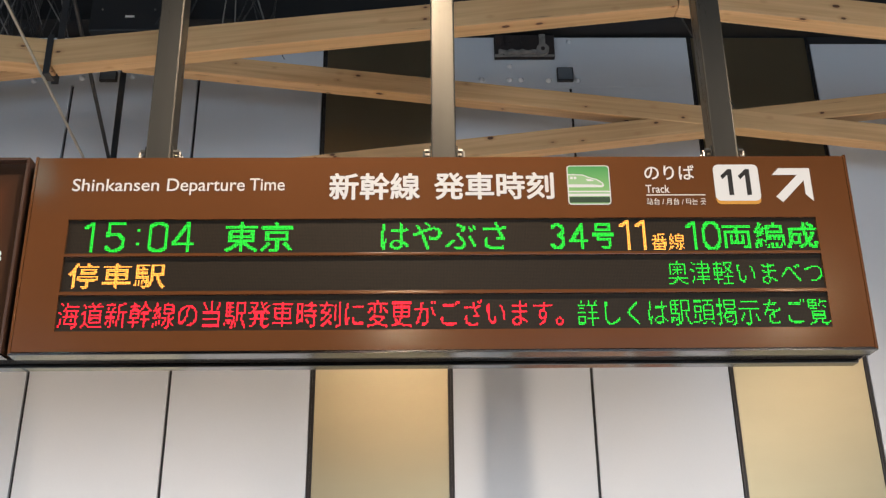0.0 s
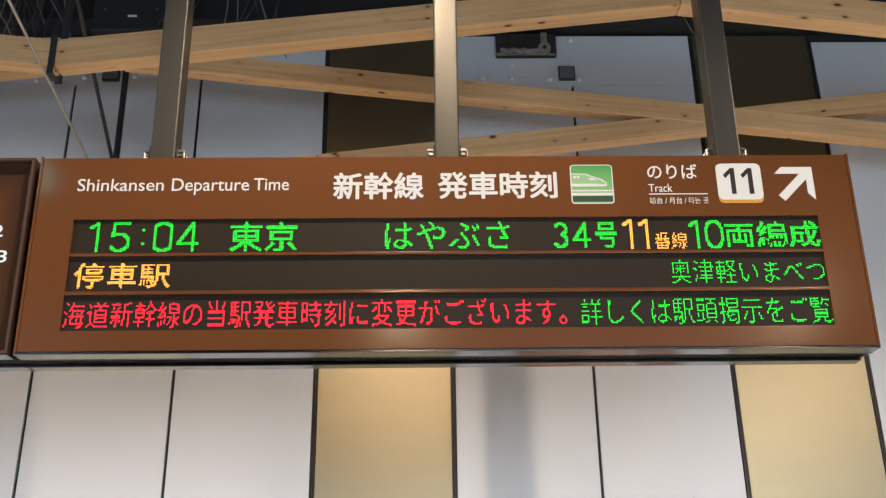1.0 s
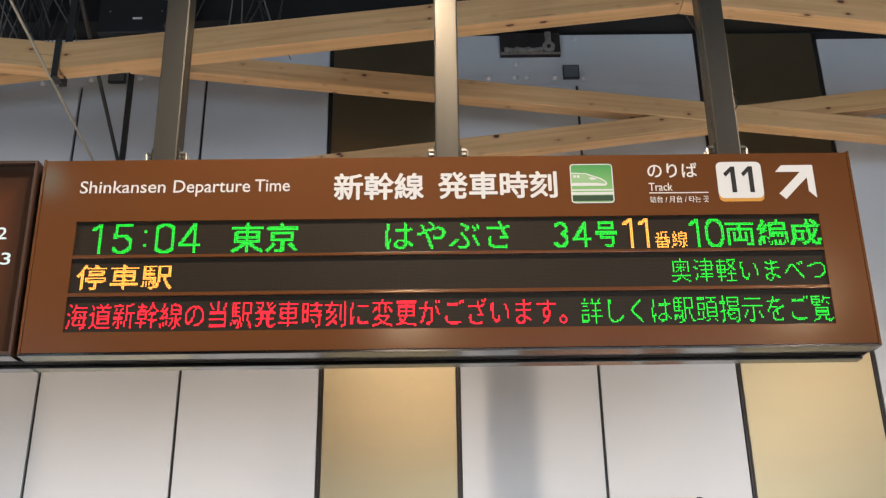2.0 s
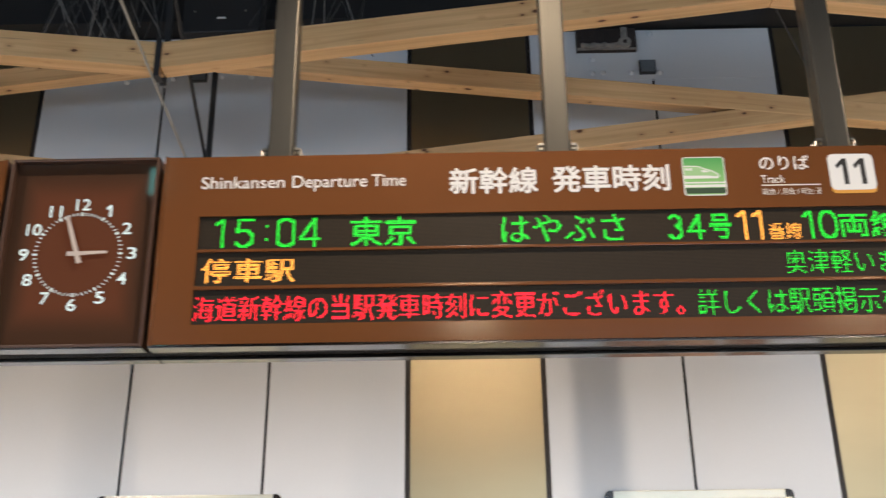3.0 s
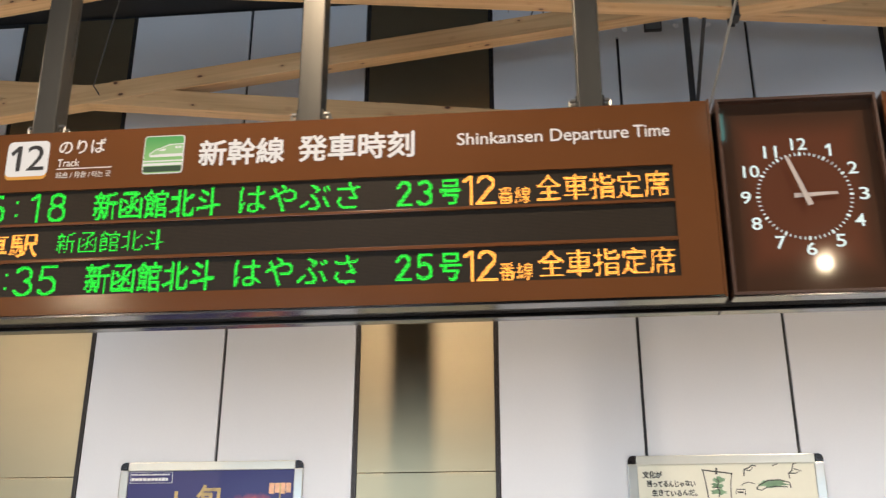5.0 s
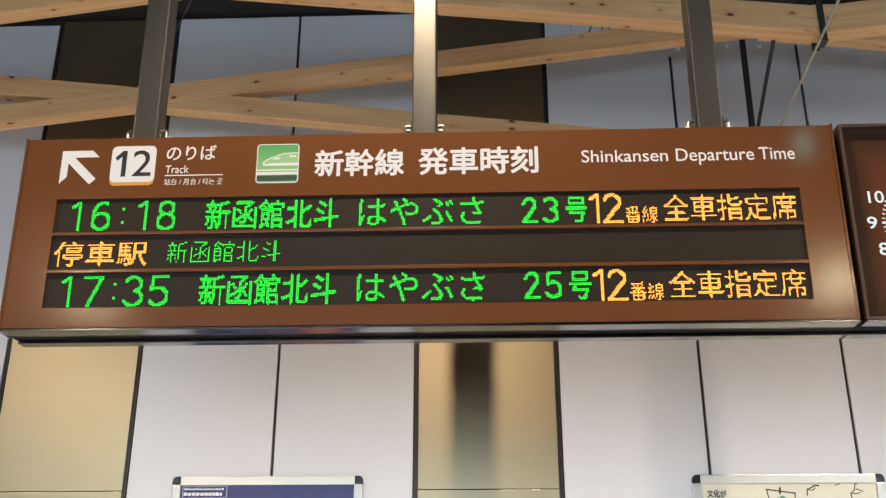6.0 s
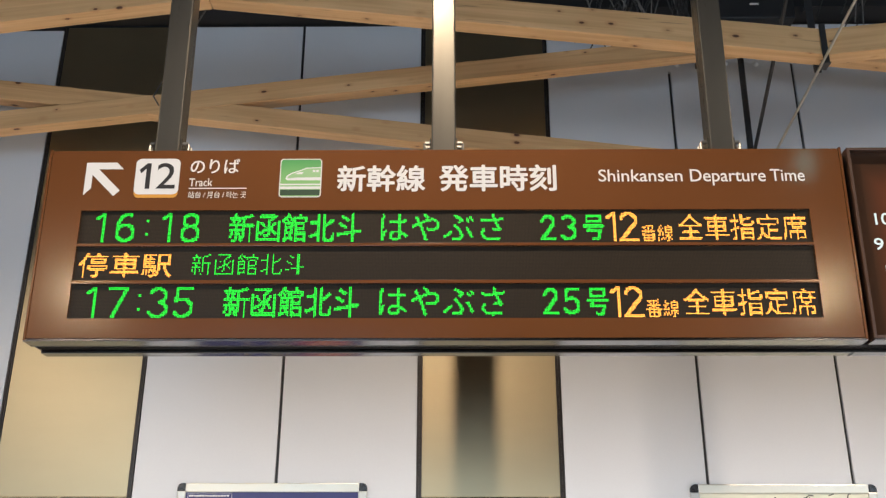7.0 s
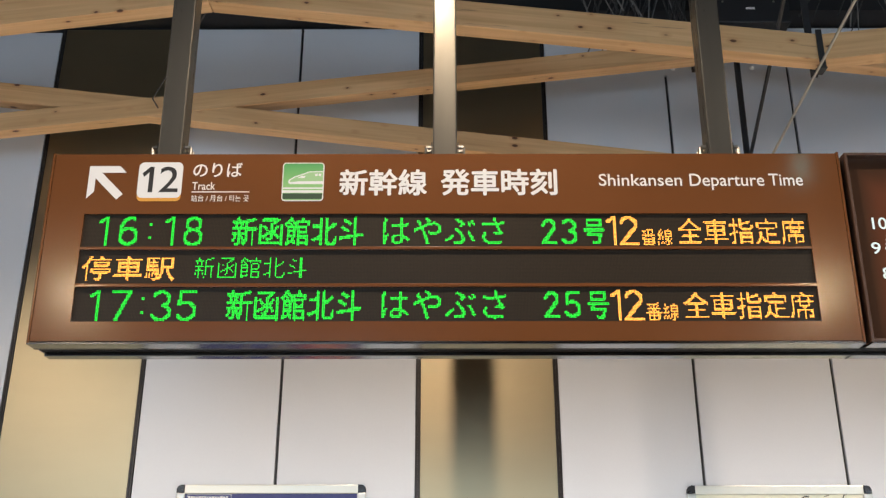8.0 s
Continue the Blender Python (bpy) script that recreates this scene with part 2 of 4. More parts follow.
def thing(name, label, category, at=(0, 0, 0), group="", kind=""):
    ob = new(name)
    ob.location = at
    ob.empty_display_size = 0.1
    return tagged(ob, label, category, group, kind)


def box(bm, x0, x1, y0, y1, z0, z1, bevel=0.0):
    r = bmesh.ops.create_cube(bm, size=1, matrix=Matrix.Translation(((x0 + x1) / 2, (y0 + y1) / 2, (z0 + z1) / 2)) @ Matrix.Diagonal((x1 - x0, y1 - y0, z1 - z0, 1)))
    if bevel:
        es = list({e for v in r["verts"] for e in v.link_edges})
        bmesh.ops.bevel(bm, geom=es, offset=bevel, segments=2, affect="EDGES", profile=0.6)
    return bm


def boxes(*items, bevel=0.0):
    bm = bmesh.new()
    for b in items:
        box(bm, *b, bevel=bevel)
    return bm


def tube(p, q, r, sides=10, bm=None):
    bm = bm or bmesh.new()
    p, q = Vector(p), Vector(q)
    m = Matrix.Translation((p + q) / 2) @ (q - p).to_track_quat("Z", "Y").to_matrix().to_4x4()
    bmesh.ops.create_cone(bm, cap_ends=True, segments=sides, radius1=r, radius2=r, depth=(q - p).length, matrix=m)
    return bm


def prism(points, y0, y1, bm=None):
    """An upright plate with that outline in x and z."""
    bm = bm or bmesh.new()
    front = [bm.verts.new((x, y0, z)) for x, z in points]
    back = [bm.verts.new((x, y1, z)) for x, z in points]
    n = len(points)
    bm.faces.new(front)
    bm.faces.new(back[::-1])
    for i in range(n):
        bm.faces.new((front[i], back[i], back[(i + 1) % n], front[(i + 1) % n]))
    bmesh.ops.recalc_face_normals(bm, faces=bm.faces)
    return bm


def rounded(x0, x1, z0, z1, r, n=5):
    pts = []
    for cx, cz, a in ((x1 - r, z1 - r, 0), (x0 + r, z1 - r, 90), (x0 + r, z0 + r, 180), (x1 - r, z0 + r, 270)):
        pts += [(cx + r * math.cos(radians(a + 90 * i / n)), cz + r * math.sin(radians(a + 90 * i / n))) for i in range(n + 1)]
    return pts


def glyphs(body, weight=0.0, spacing=1.0):
    """Vertices and triangles of a line of lettering in the built-in font."""
    cu = bpy.data.curves.new("lettering", "FONT")
    cu.body, cu.offset, cu.space_character, cu.resolution_u = body, weight, spacing, 4
    ob = bpy.data.objects.new("lettering", cu)
    scene.collection.objects.link(ob)
    bpy.context.view_layer.update()
    me = ob.to_mesh()
    me.calc_loop_triangles()
    v = np.array([tuple(q.co)[:2] for q in me.vertices])
    t = np.array([tuple(q.vertices) for q in me.loop_triangles])
    ob.to_mesh_clear()
    bpy.data.objects.remove(ob)
    bpy.data.curves.remove(cu)
    return v, t


def fitted(v, x0, x1, z0, z1):
    lo, hi = v.min(0), v.max(0)
    return (v - lo) / (hi - lo) * (x1 - x0, z1 - z0) + (x0, z0)


def letter_groups(body, v, t):
    """The triangles of each letter of the line."""
    root = list(range(len(v)))

    def find(i):
        while root[i] != i:
            root[i] = root[root[i]]
            i = root[i]
        return i

    for i, j, k in t:
        root[find(int(j))] = find(int(i))
        root[find(int(k))] = find(int(i))
    spans = {}
    for n in range(len(v)):
        spans.setdefault(find(n), []).append(v[n][0])
    wide = all(ord(c) > 0x2E80 for c in body)
    key, last, end = {}, -1, -9.0
    for r, xs in sorted(spans.items(), key=lambda q: min(q[1])):
        if wide:
            key[r] = int((min(xs) + max(xs)) / 2)
        else:
            if min(xs) > end - 0.01:
                last += 1
            key[r], end = last, max(end, max(xs))
    groups = {}
    for tri in t:
        groups.setdefault(key[find(int(tri[0]))], []).append(tri)
    return list(groups.values())


def lettering(body, x0, x1, z0, z1, y, mat, parent, weight=0.0, name="letter", label="", split=True):
    """Flat lettering that fills the given field, a part for each letter; weight thickens the strokes."""
    wide = any(ord(c) > 0x2E80 for c in body)
    v, t = glyphs(body, 0.0 if wide else weight)
    weight = weight if wide else 0.0
    groups = letter_groups(body, v, t) if split else [t]
    size = (z1 - z0) / (v.max(0) - v.min(0))[1]
    g = weight * size
    v = fitted(v, x0 + g, x1 - g, z0 + g, z1 - g)
    shifts = [(0, 0)] if not weight else [(g * math.cos(radians(a)), g * math.sin(radians(a))) for a in range(0, 360, 45)]
    made = []
    for tris in groups:
        used = sorted({int(i) for tri in tris for i in tri})
        where = {i: n for n, i in enumerate(used)}
        verts, faces = [], []
        for k, (dx, dz) in enumerate(shifts):
            n = len(verts)
            verts += [(v[i][0] + dx, y - 0.00005 * k, v[i][1] + dz) for i in used]
            for i, j, l in tris:
                (ax, az), (bx, bz), (gx, gz) = v[i], v[j], v[l]
                f = [n + where[int(q)] for q in (i, j, l)]
                faces.append(f if (bx - ax) * (gz - az) - (bz - az) * (gx - ax) > 0 else f[::-1])
        me = bpy.data.meshes.new(name)
        me.from_pydata(verts, [], faces)
        me.materials.append(mat)
        ob = new(name, me)
        ob.parent = parent
        made.append(tagged(ob, label, kind="" if split else "stuff"))
    return made


# ---- dot-matrix lettering ----
PITCH = 0.0056


def arc(cx, cz, rx, rz, a, b, n=14):
    return [(cx + rx * math.cos(radians(a + (b - a) * i / n)), cz + rz * math.sin(radians(a + (b - a) * i / n))) for i in range(n + 1)]


DIGITS = {
    "0": [arc(0.5, 0.74, 0.46, 0.26, 0, 180) + arc(0.5, 0.26, 0.46, 0.26, 180, 360) + [(0.96, 0.74)]],
    "1": [[(0.0, 0.85), (1.0, 1.0), (1.0, 0.0)]],
    "2": [arc(0.48, 0.72, 0.44, 0.27, 165, -15) + [(0.04, 0.0), (0.98, 0.0)]],
    "3": [arc(0.45, 0.75, 0.42, 0.24, 150, -80) + arc(0.45, 0.26, 0.48, 0.26, 80, -150)],
    "4": [[(0.74, 0.0), (0.74, 1.0), (0.02, 0.27), (1.0, 0.27)]],
    "5": [[(0.9, 1.0), (0.16, 1.0), (0.1, 0.55)] + arc(0.46, 0.31, 0.48, 0.31, 110, -150)],
    "6": [arc(0.6, 0.4, 0.56, 0.6, 70, 180) + arc(0.5, 0.31, 0.46, 0.3, 180, 540, 24)],
    "7": [[(0.04, 1.0), (0.98, 1.0), (0.34, 0.0)]],
    "8": [arc(0.5, 0.76, 0.38, 0.23, 0, 360, 24), arc(0.5, 0.27, 0.46, 0.27, 0, 360, 24)],
    ":": [[(0.5, 0.76), (0.5, 0.76)], [(0.5, 0.24), (0.5, 0.24)]],
}


def dots_of_digits(text, cells, x0, z0, z1):
    """Lit dots of figures two dots thick; cells: start and width of each figure in metres."""
    chars = []
    h = round((z1 - z0) / PITCH)
    r0 = round(z0 / PITCH)
    for ch, (start, width) in zip(text, cells):
        lit = set()
        c0, cols = round((x0 + start) / PITCH), round(width / PITCH)
        for line in DIGITS[ch]:
            for (ax, az), (bx, bz) in zip(line, line[1:]):
                steps = max(2, int(60 * math.hypot(bx - ax, bz - az)))
                for i in range(steps + 1):
                    u, w = ax + (bx - ax) * i / steps, az + (bz - az) * i / steps
                    c, r = int(u * (cols - 2) + 0.5), int(w * (h - 2) + 0.5)
                    lit |= {(c0 + c + i2, r0 + r + j2) for i2 in (0, 1) for j2 in (0, 1)}
        chars.append(lit)
    return chars


def thinned(g):
    """The middle lines of the strokes in a mask."""
    g = np.pad(g, 1).astype(np.uint8)
    changed = True
    while changed:
        changed = False
        for step in (0, 1):
            n = [np.roll(g, s, (0, 1)) for s in ((1, 0), (1, -1), (0, -1), (-1, -1), (-1, 0), (-1, 1), (0, 1), (1, 1))]
            near, turns = sum(n), sum((n[i] == 0) & (n[(i + 1) % 8] == 1) for i in range(8))
            p, q = (4, 2) if step == 0 else (6, 0)
            free = (n[0] * n[2] * n[p] == 0) & (n[q] * n[4] * n[6] == 0)
            gone = (g == 1) & (near >= 2) & (near <= 6) & (turns == 1) & free
            if gone.any():
                g[gone], changed = 0, True
    return g[1:-1, 1:-1].astype(bool)


def dots_of_text(body, x0, x1, z0, z1, weight=0.0, cover=0.5, thin=False):
    """Lit dots of a line of lettering, sampled on the dot grid; thin: strokes one dot wide."""
    v, t = glyphs(body, weight)
    v = fitted(v, x0 / PITCH, x1 / PITCH, z0 / PITCH, z1 / PITCH)
    c0, r0, k = math.floor(x0 / PITCH) - 1, math.floor(z0 / PITCH) - 1, 6
    w, h = int((x1 - x0) / PITCH) + 4, int((z1 - z0) / PITCH) + 4
    grid = np.zeros((h * k, w * k), bool)
    for tri in t:
        p = (v[tri] - (c0, r0)) * k
        lo, hi = np.floor(p.min(0)).astype(int), np.ceil(p.max(0)).astype(int)
        lo = np.maximum(lo, 0)
        xs, zs = np.meshgrid(np.arange(lo[0], min(hi[0] + 1, w * k)) + 0.5, np.arange(lo[1], min(hi[1] + 1, h * k)) + 0.5)
        if not xs.size:
            continue
        s = [(p[(i + 1) % 3][0] - p[i][0]) * (zs - p[i][1]) - (p[(i + 1) % 3][1] - p[i][1]) * (xs - p[i][0]) for i in range(3)]
        inside = ((s[0] >= 0) & (s[1] >= 0) & (s[2] >= 0)) | ((s[0] <= 0) & (s[1] <= 0) & (s[2] <= 0))
        grid[lo[1]:lo[1] + xs.shape[0], lo[0]:lo[0] + xs.shape[1]] |= inside
    on = grid.reshape(h, k, w, k).mean((1, 3)) >= cover
    if thin:
        on |= thinned(grid).reshape(h, k, w, k).sum((1, 3)) >= 4
    chars = [set() for _ in body]
    for r, c in zip(*np.nonzero(on)):
        n = int(len(body) * (c0 + c + 0.5 - x0 / PITCH) / ((x1 - x0) / PITCH))
        chars[max(0, min(len(body) - 1, n))].add((c0 + int(c), r0 + int(r)))
    return chars


def led_text(lit, mat, parent, y, name="led_text", label=""):
    """One small round lens for each lit dot."""
    verts, faces, s = [], [], PITCH * 0.47
    rim = [(s * math.cos(radians(a)), s * math.sin(radians(a))) for a in range(22, 382, 45)]
    for c, r in sorted(lit):
        x, z, i = (c + 0.5) * PITCH, (r + 0.5) * PITCH, len(verts)
        verts += [(x + dx, y, z + dz) for dx, dz in rim]
        faces.append(tuple(range(i, i + 8)))
    me = bpy.data.meshes.new(name)
    me.from_pydata(verts, [], faces)
    me.materials.append(mat)
    ob = new(name, me)
    ob.parent = parent
    return tagged(ob, label, kind="stuff")


# ---- the hall ----
WALL_Y, LEAN, PIVOT = 2.11, 1.89, 2.4


def wall_pose(x, z):
    """A place on the panelled wall, which leans back a little."""
    return pose(x, WALL_Y + (z - PIVOT) * math.tan(radians(LEAN)), z, -LEAN, 0, 0)


part_floor = part("floor", boxes((-10, 10, -9, 2.4, -0.1, 0)), FLOOR)
tagged(part_floor, "pale polished stone floor of the station hall", "floor", kind="structure")
ceil = part("ceiling", boxes((-10.2, 10.2, -9.2, 2.5, 6.0, 6.2), (-10, 10, 2.02, 2.5, 5.345, 6.0)), DARK_CEILING)
tagged(ceil, "dark ceiling void above the timber lattice", "ceiling", kind="structure")
# unseen baffle, added only to shade the upper wall from the window lamps
baffle = part("wall_header", boxes((-10.0, 10.0, -6.15, -6.0, 3.75, 6.0)), DARK_CEILING)
tagged(baffle, "unseen dark drop wall added to keep window light off the upper wall", "wall", kind="structure")
for nm, b in (("wall_west", (-10.2, -10, -9, 2.4, 0, 6)), ("wall_east", (10, 10.2, -9, 2.4, 0, 6))):
    tagged(part(nm, boxes(b), WALL_PAINT), "plain painted side wall of the hall", "wall", kind="structure")
# unseen wall behind, with four openings assumed for the bluish fill lamps
ASSUMED_WINDOWS = (-8.1, -4.2, 4.2, 8.1)
items = [(-10, 10, -9.2, -9, 0, 0.7), (-10, 10, -9.2, -9, 4.45, 6)]
edges = [-10] + [e for w in ASSUMED_WINDOWS for e in (w - 1.8, w + 1.8)] + [10]
items += [(edges[i], edges[i + 1], -9.2, -9, 0.7, 4.45) for i in range(0, len(edges), 2)]
tagged(part("wall_south", boxes(*items), WALL_PAINT), "unseen painted wall closing the hall, with four assumed window openings", "wall", kind="structure")

# the panelled wall
wall = thing("wall_north", "wall of white panels with bronze metal strips and black joints", "wall", kind="structure")
wall.matrix_world = wall_pose(0, PIVOT) @ pose(0, -WALL_Y, -PIVOT)
part("backing", boxes((-10, 10, WALL_Y + 0.02, WALL_Y + 0.2, 0.1, 5.38)), BLACK_STEEL, wall)


def wall_panel(x0, x1, z0, z1, mat, name):
    part(name, boxes((x0, x1, WALL_Y, WALL_Y + 0.03, z0, z1), bevel=0.002), mat, wall)


def strip(x0, x1):
    for z0, z1 in ((0.05, 2.184), (2.188, 5.325)):
        wall_panel(x0 + 0.013, x1 - 0.013, z0, z1, BRONZE, "bronze_panel")
    for x in (x0, x1):
        part("edge_trim", boxes((x - 0.011, x - 0.002, WALL_Y - 0.004, WALL_Y + 0.02, 0.05, 5.325), (x + 0.002, x + 0.011, WALL_Y - 0.004, WALL_Y + 0.02, 0.05, 5.325), (x - 0.002, x + 0.002, WALL_Y + 0.002, WALL_Y + 0.02, 0.05, 5.325), bevel=0.001), TRIM, wall)


def whites(xs, top):
    ends = [xs[0] + 0.002] + xs[1:-1] + [xs[-1] - 0.002]
    for i, (a, b) in enumerate(zip(ends, ends[1:])):
        wall_panel(a + 0.009 * (i > 0), b - 0.009 * (i < len(xs) - 2), 0.05, top, WHITE_PANEL, "white_panel")
    if top < 5.2:
        part("white_panel", boxes((ends[0], ends[-1], WALL_Y - 0.0015, WALL_Y + 0.03, top, 5.325)), WHITE_PANEL, wall)


for s0, s1 in ((-4.517, -3.722), (-2.081, -1.27), (1.195, 1.99), (3.636, 4.436)):
    strip(s0, s1)
whites([-7.0, -6.18, -5.36, -4.532], 5.30)
whites([-3.707, -2.893, -2.096], 5.325)
whites([-1.255, -0.448, 0.370, 1.18], 5.03)
part("joint_cover", boxes((-0.460, -0.436, WALL_Y - 0.001, WALL_Y + 0.03, 4.955, 5.03)), WHITE_PANEL, wall)
whites([2.005, 2.815, 3.621], 4.938)
whites([4.451, 5.27, 6.09, 6.9], 5.275)

# ---- timber lattice ----


def beam(p, q, y0, y1, h):
    """A planed timber from p to q (x and z of its lower edge)."""
    (xa, za), (xb, zb) = p, q
    length, tilt = math.hypot(xb - xa, zb - za), math.degrees(math.atan2(zb - za, xb - xa))
    ob = part("timber_beam", boxes((0, length, 0, y1 - y0, 0, h), bevel=0.005), TIMBER)
    ob.matrix_world = pose(xa, y0, za, 0, -tilt, 0)
    return tagged(ob, "pale knotty timber beam of the roof lattice", "beam", group="timber lattice")


def front_z(x):
    k = abs(x)
    return 4.218 + 0.112 * min(k, 3.15) - 0.130 * max(0.0, k - 3.15)


for xa, xb in ((0.006, 3.15), (3.152, 6.394), (-0.006, -3.15), (-3.152, -6.394)):
    a, b = sorted((xa, xb))
    beam((a, front_z(a)), (b, front_z(b)), 0.75, 0.855, 0.15)
for sgn, runs in ((1, ((4.812, 4.052), (3.930, 4.692))), (-1, ((4.834, 4.090), (3.955, 4.72)))):
    for n, (za, zb) in enumerate(runs):
        pts = sorted([(0.0, za), (sgn * 6.4, zb)])
        beam(pts[0], pts[1], 1.70 + 0.004 * n, 1.80 + 0.004 * n, 0.125)

# ---- hanging steel ----
for x in (0.0, 6.4, -6.4):
    hanger = thing("steel_hanger", "black flat steel hanger strapped round two beam ends", "hanger", (x, 0.8, 4.203 - 0.06 * (x != 0)), group="steel hangers")
    part("strap", boxes((-0.026, 0.004, -0.062, -0.053, -0.030, 0.186), bevel=0.0015), BLACK_STEEL, hanger)
    part("strap_foot", boxes((-0.031, 0.009, -0.062, 0.012, -0.038, -0.0305), bevel=0.0015), BLACK_STEEL, hanger)
    part("hanger_bar", boxes((-0.030, 0.006, 0.060, 0.072, -0.020, 1.797), bevel=0.002), BLACK_STEEL, hanger)
tagged(part("steel_rod", tube((-0.045, 1.950, 3.3), (-0.045, 1.950, 6.0), 0.019), BLACK_STEEL), "black upright steel rod before the panelled wall", "rod")
tagged(part("brace_rod", tube((-0.04, 1.945, 4.2), (-0.04, -0.70, 5.93), 0.011), BLACK_STEEL), "thin black slanting steel brace rod", "rod")
tagged(part("tension_wire", tube((-0.045, 1.80, 4.012), (0.04, -5.0, 5.03), 0.0072, 8), ALUMINIUM), "pale thin steel tension wire above the signs", "wire")

# ---- departure signs ----
SIGN_W, Z0, Z1, DEPTH = 3.194, 2.55, 3.345, 0.17
ROWS = ((2.938, 3.078), (2.786, 2.926), (2.633, 2.772))


def window_plate(outer, hole, y0, y1):
    """A plate with one rectangular opening."""
    bm = bmesh.new()
    rings = []
    for y in (y0, y1):
        for a, b, c, d in (outer, hole):
            rings.append([bm.verts.new((x, y, z)) for x, z in ((a, c), (b, c), (b, d), (a, d))])
    fo, fh, bo, bh = rings
    for i in range(4):
        j = (i + 1) % 4
        for q in ((fo[i], fo[j], fh[j], fh[i]), (bo[j], bo[i], bh[i], bh[j]), (fo[j], fo[i], bo[i], bo[j]), (fh[i], fh[j], bh[j], bh[i])):
            bm.faces.new(q)
    bmesh.ops.recalc_face_normals(bm, faces=bm.faces)
    return bm


def sign_body(x0, label):
    x1 = x0 + SIGN_W
    s = thing("departure_sign", label, "departure sign", (x0 + SIGN_W / 2, DEPTH / 2, Z0), group="departure signs")
    inv = Matrix.Translation(s.location).inverted()

    def add(name, bm, mat, lab=""):
        bmesh.ops.transform(bm, matrix=inv, verts=bm.verts)
        return part(name, bm, mat, s, lab)

    add("casing", boxes((x0, x1, 0.004, DEPTH, Z0, Z1), bevel=0.004), BROWN_DARK)
    e = 0.012
    d0, d1 = x0 + 0.157, x1 - 0.157
    add("front_panel", window_plate((x0 + e, x1 - e, Z0 + 0.006, Z1 - 0.006), (d0, d1, ROWS[2][0], ROWS[0][1]), -0.010, 0.003), BROWN)
    for a, b in ((ROWS[1][1], ROWS[0][0]), (ROWS[2][1], ROWS[1][0])):
        add("divider_bar", boxes((d0, d1, -0.012, 0.003, a, b), bevel=0.002), BROWN)
    for a, b in ((x0, x0 + e - 0.002), (x1 - e + 0.002, x1)):
        add("edge_strip", boxes((a, b, -0.012, 0.004, Z0, Z1), bevel=0.002), BROWN)
    add("bottom_lip", boxes((x0, x1, -0.010, 0.064, Z0 - 0.006, Z0 + 0.004), bevel=0.0015), LIP, "polished metal strip under the sign")
    add("lip_edge", boxes((x0, x1, 0.0645, 0.0680, Z0 - 0.0075, Z0 + 0.002), bevel=0.001), LIP)
    rows = []
    for a, b in ROWS:
        bm = boxes((d0, d1, -0.001, 0.0036, a, b))
        rows.append(add("display", bm, LED, "dark dot-matrix display row"))
    return s, d0


def local(s):
    """Moves the parts that were made in place under the thing."""
    inv = Matrix.Translation(s.location).inverted()
    for o in s.children:
        if o.get("placed"):
            o.data.transform(inv)
            del o["placed"]
    named = {n: [o for o in s.children if o.name.split(".")[0] == n] for n in ("display", "number_plate", "pictogram_field")}
    for o in list(s.children):
        n = o.name.split(".")[0]
        if n == "led_character":
            z = sum(v.co.z for v in o.data.vertices) / len(o.data.vertices)
            o.parent = min(named["display"], key=lambda d: abs(sum(c[2] for c in d.bound_box) / 8 - z))
        elif n in ("figure", "plate_foot"):
            o.parent = named["number_plate"][0]
        elif n.startswith("pictogram_") and n not in ("pictogram_border", "pictogram_field"):
            o.parent = named["pictogram_field"][0]
    s.location.y += 0.0105


def put(made):
    for ob in made if isinstance(made, list) else [made]:
        ob["placed"] = 1
    return made


YL, YT = -0.0025, -0.0115


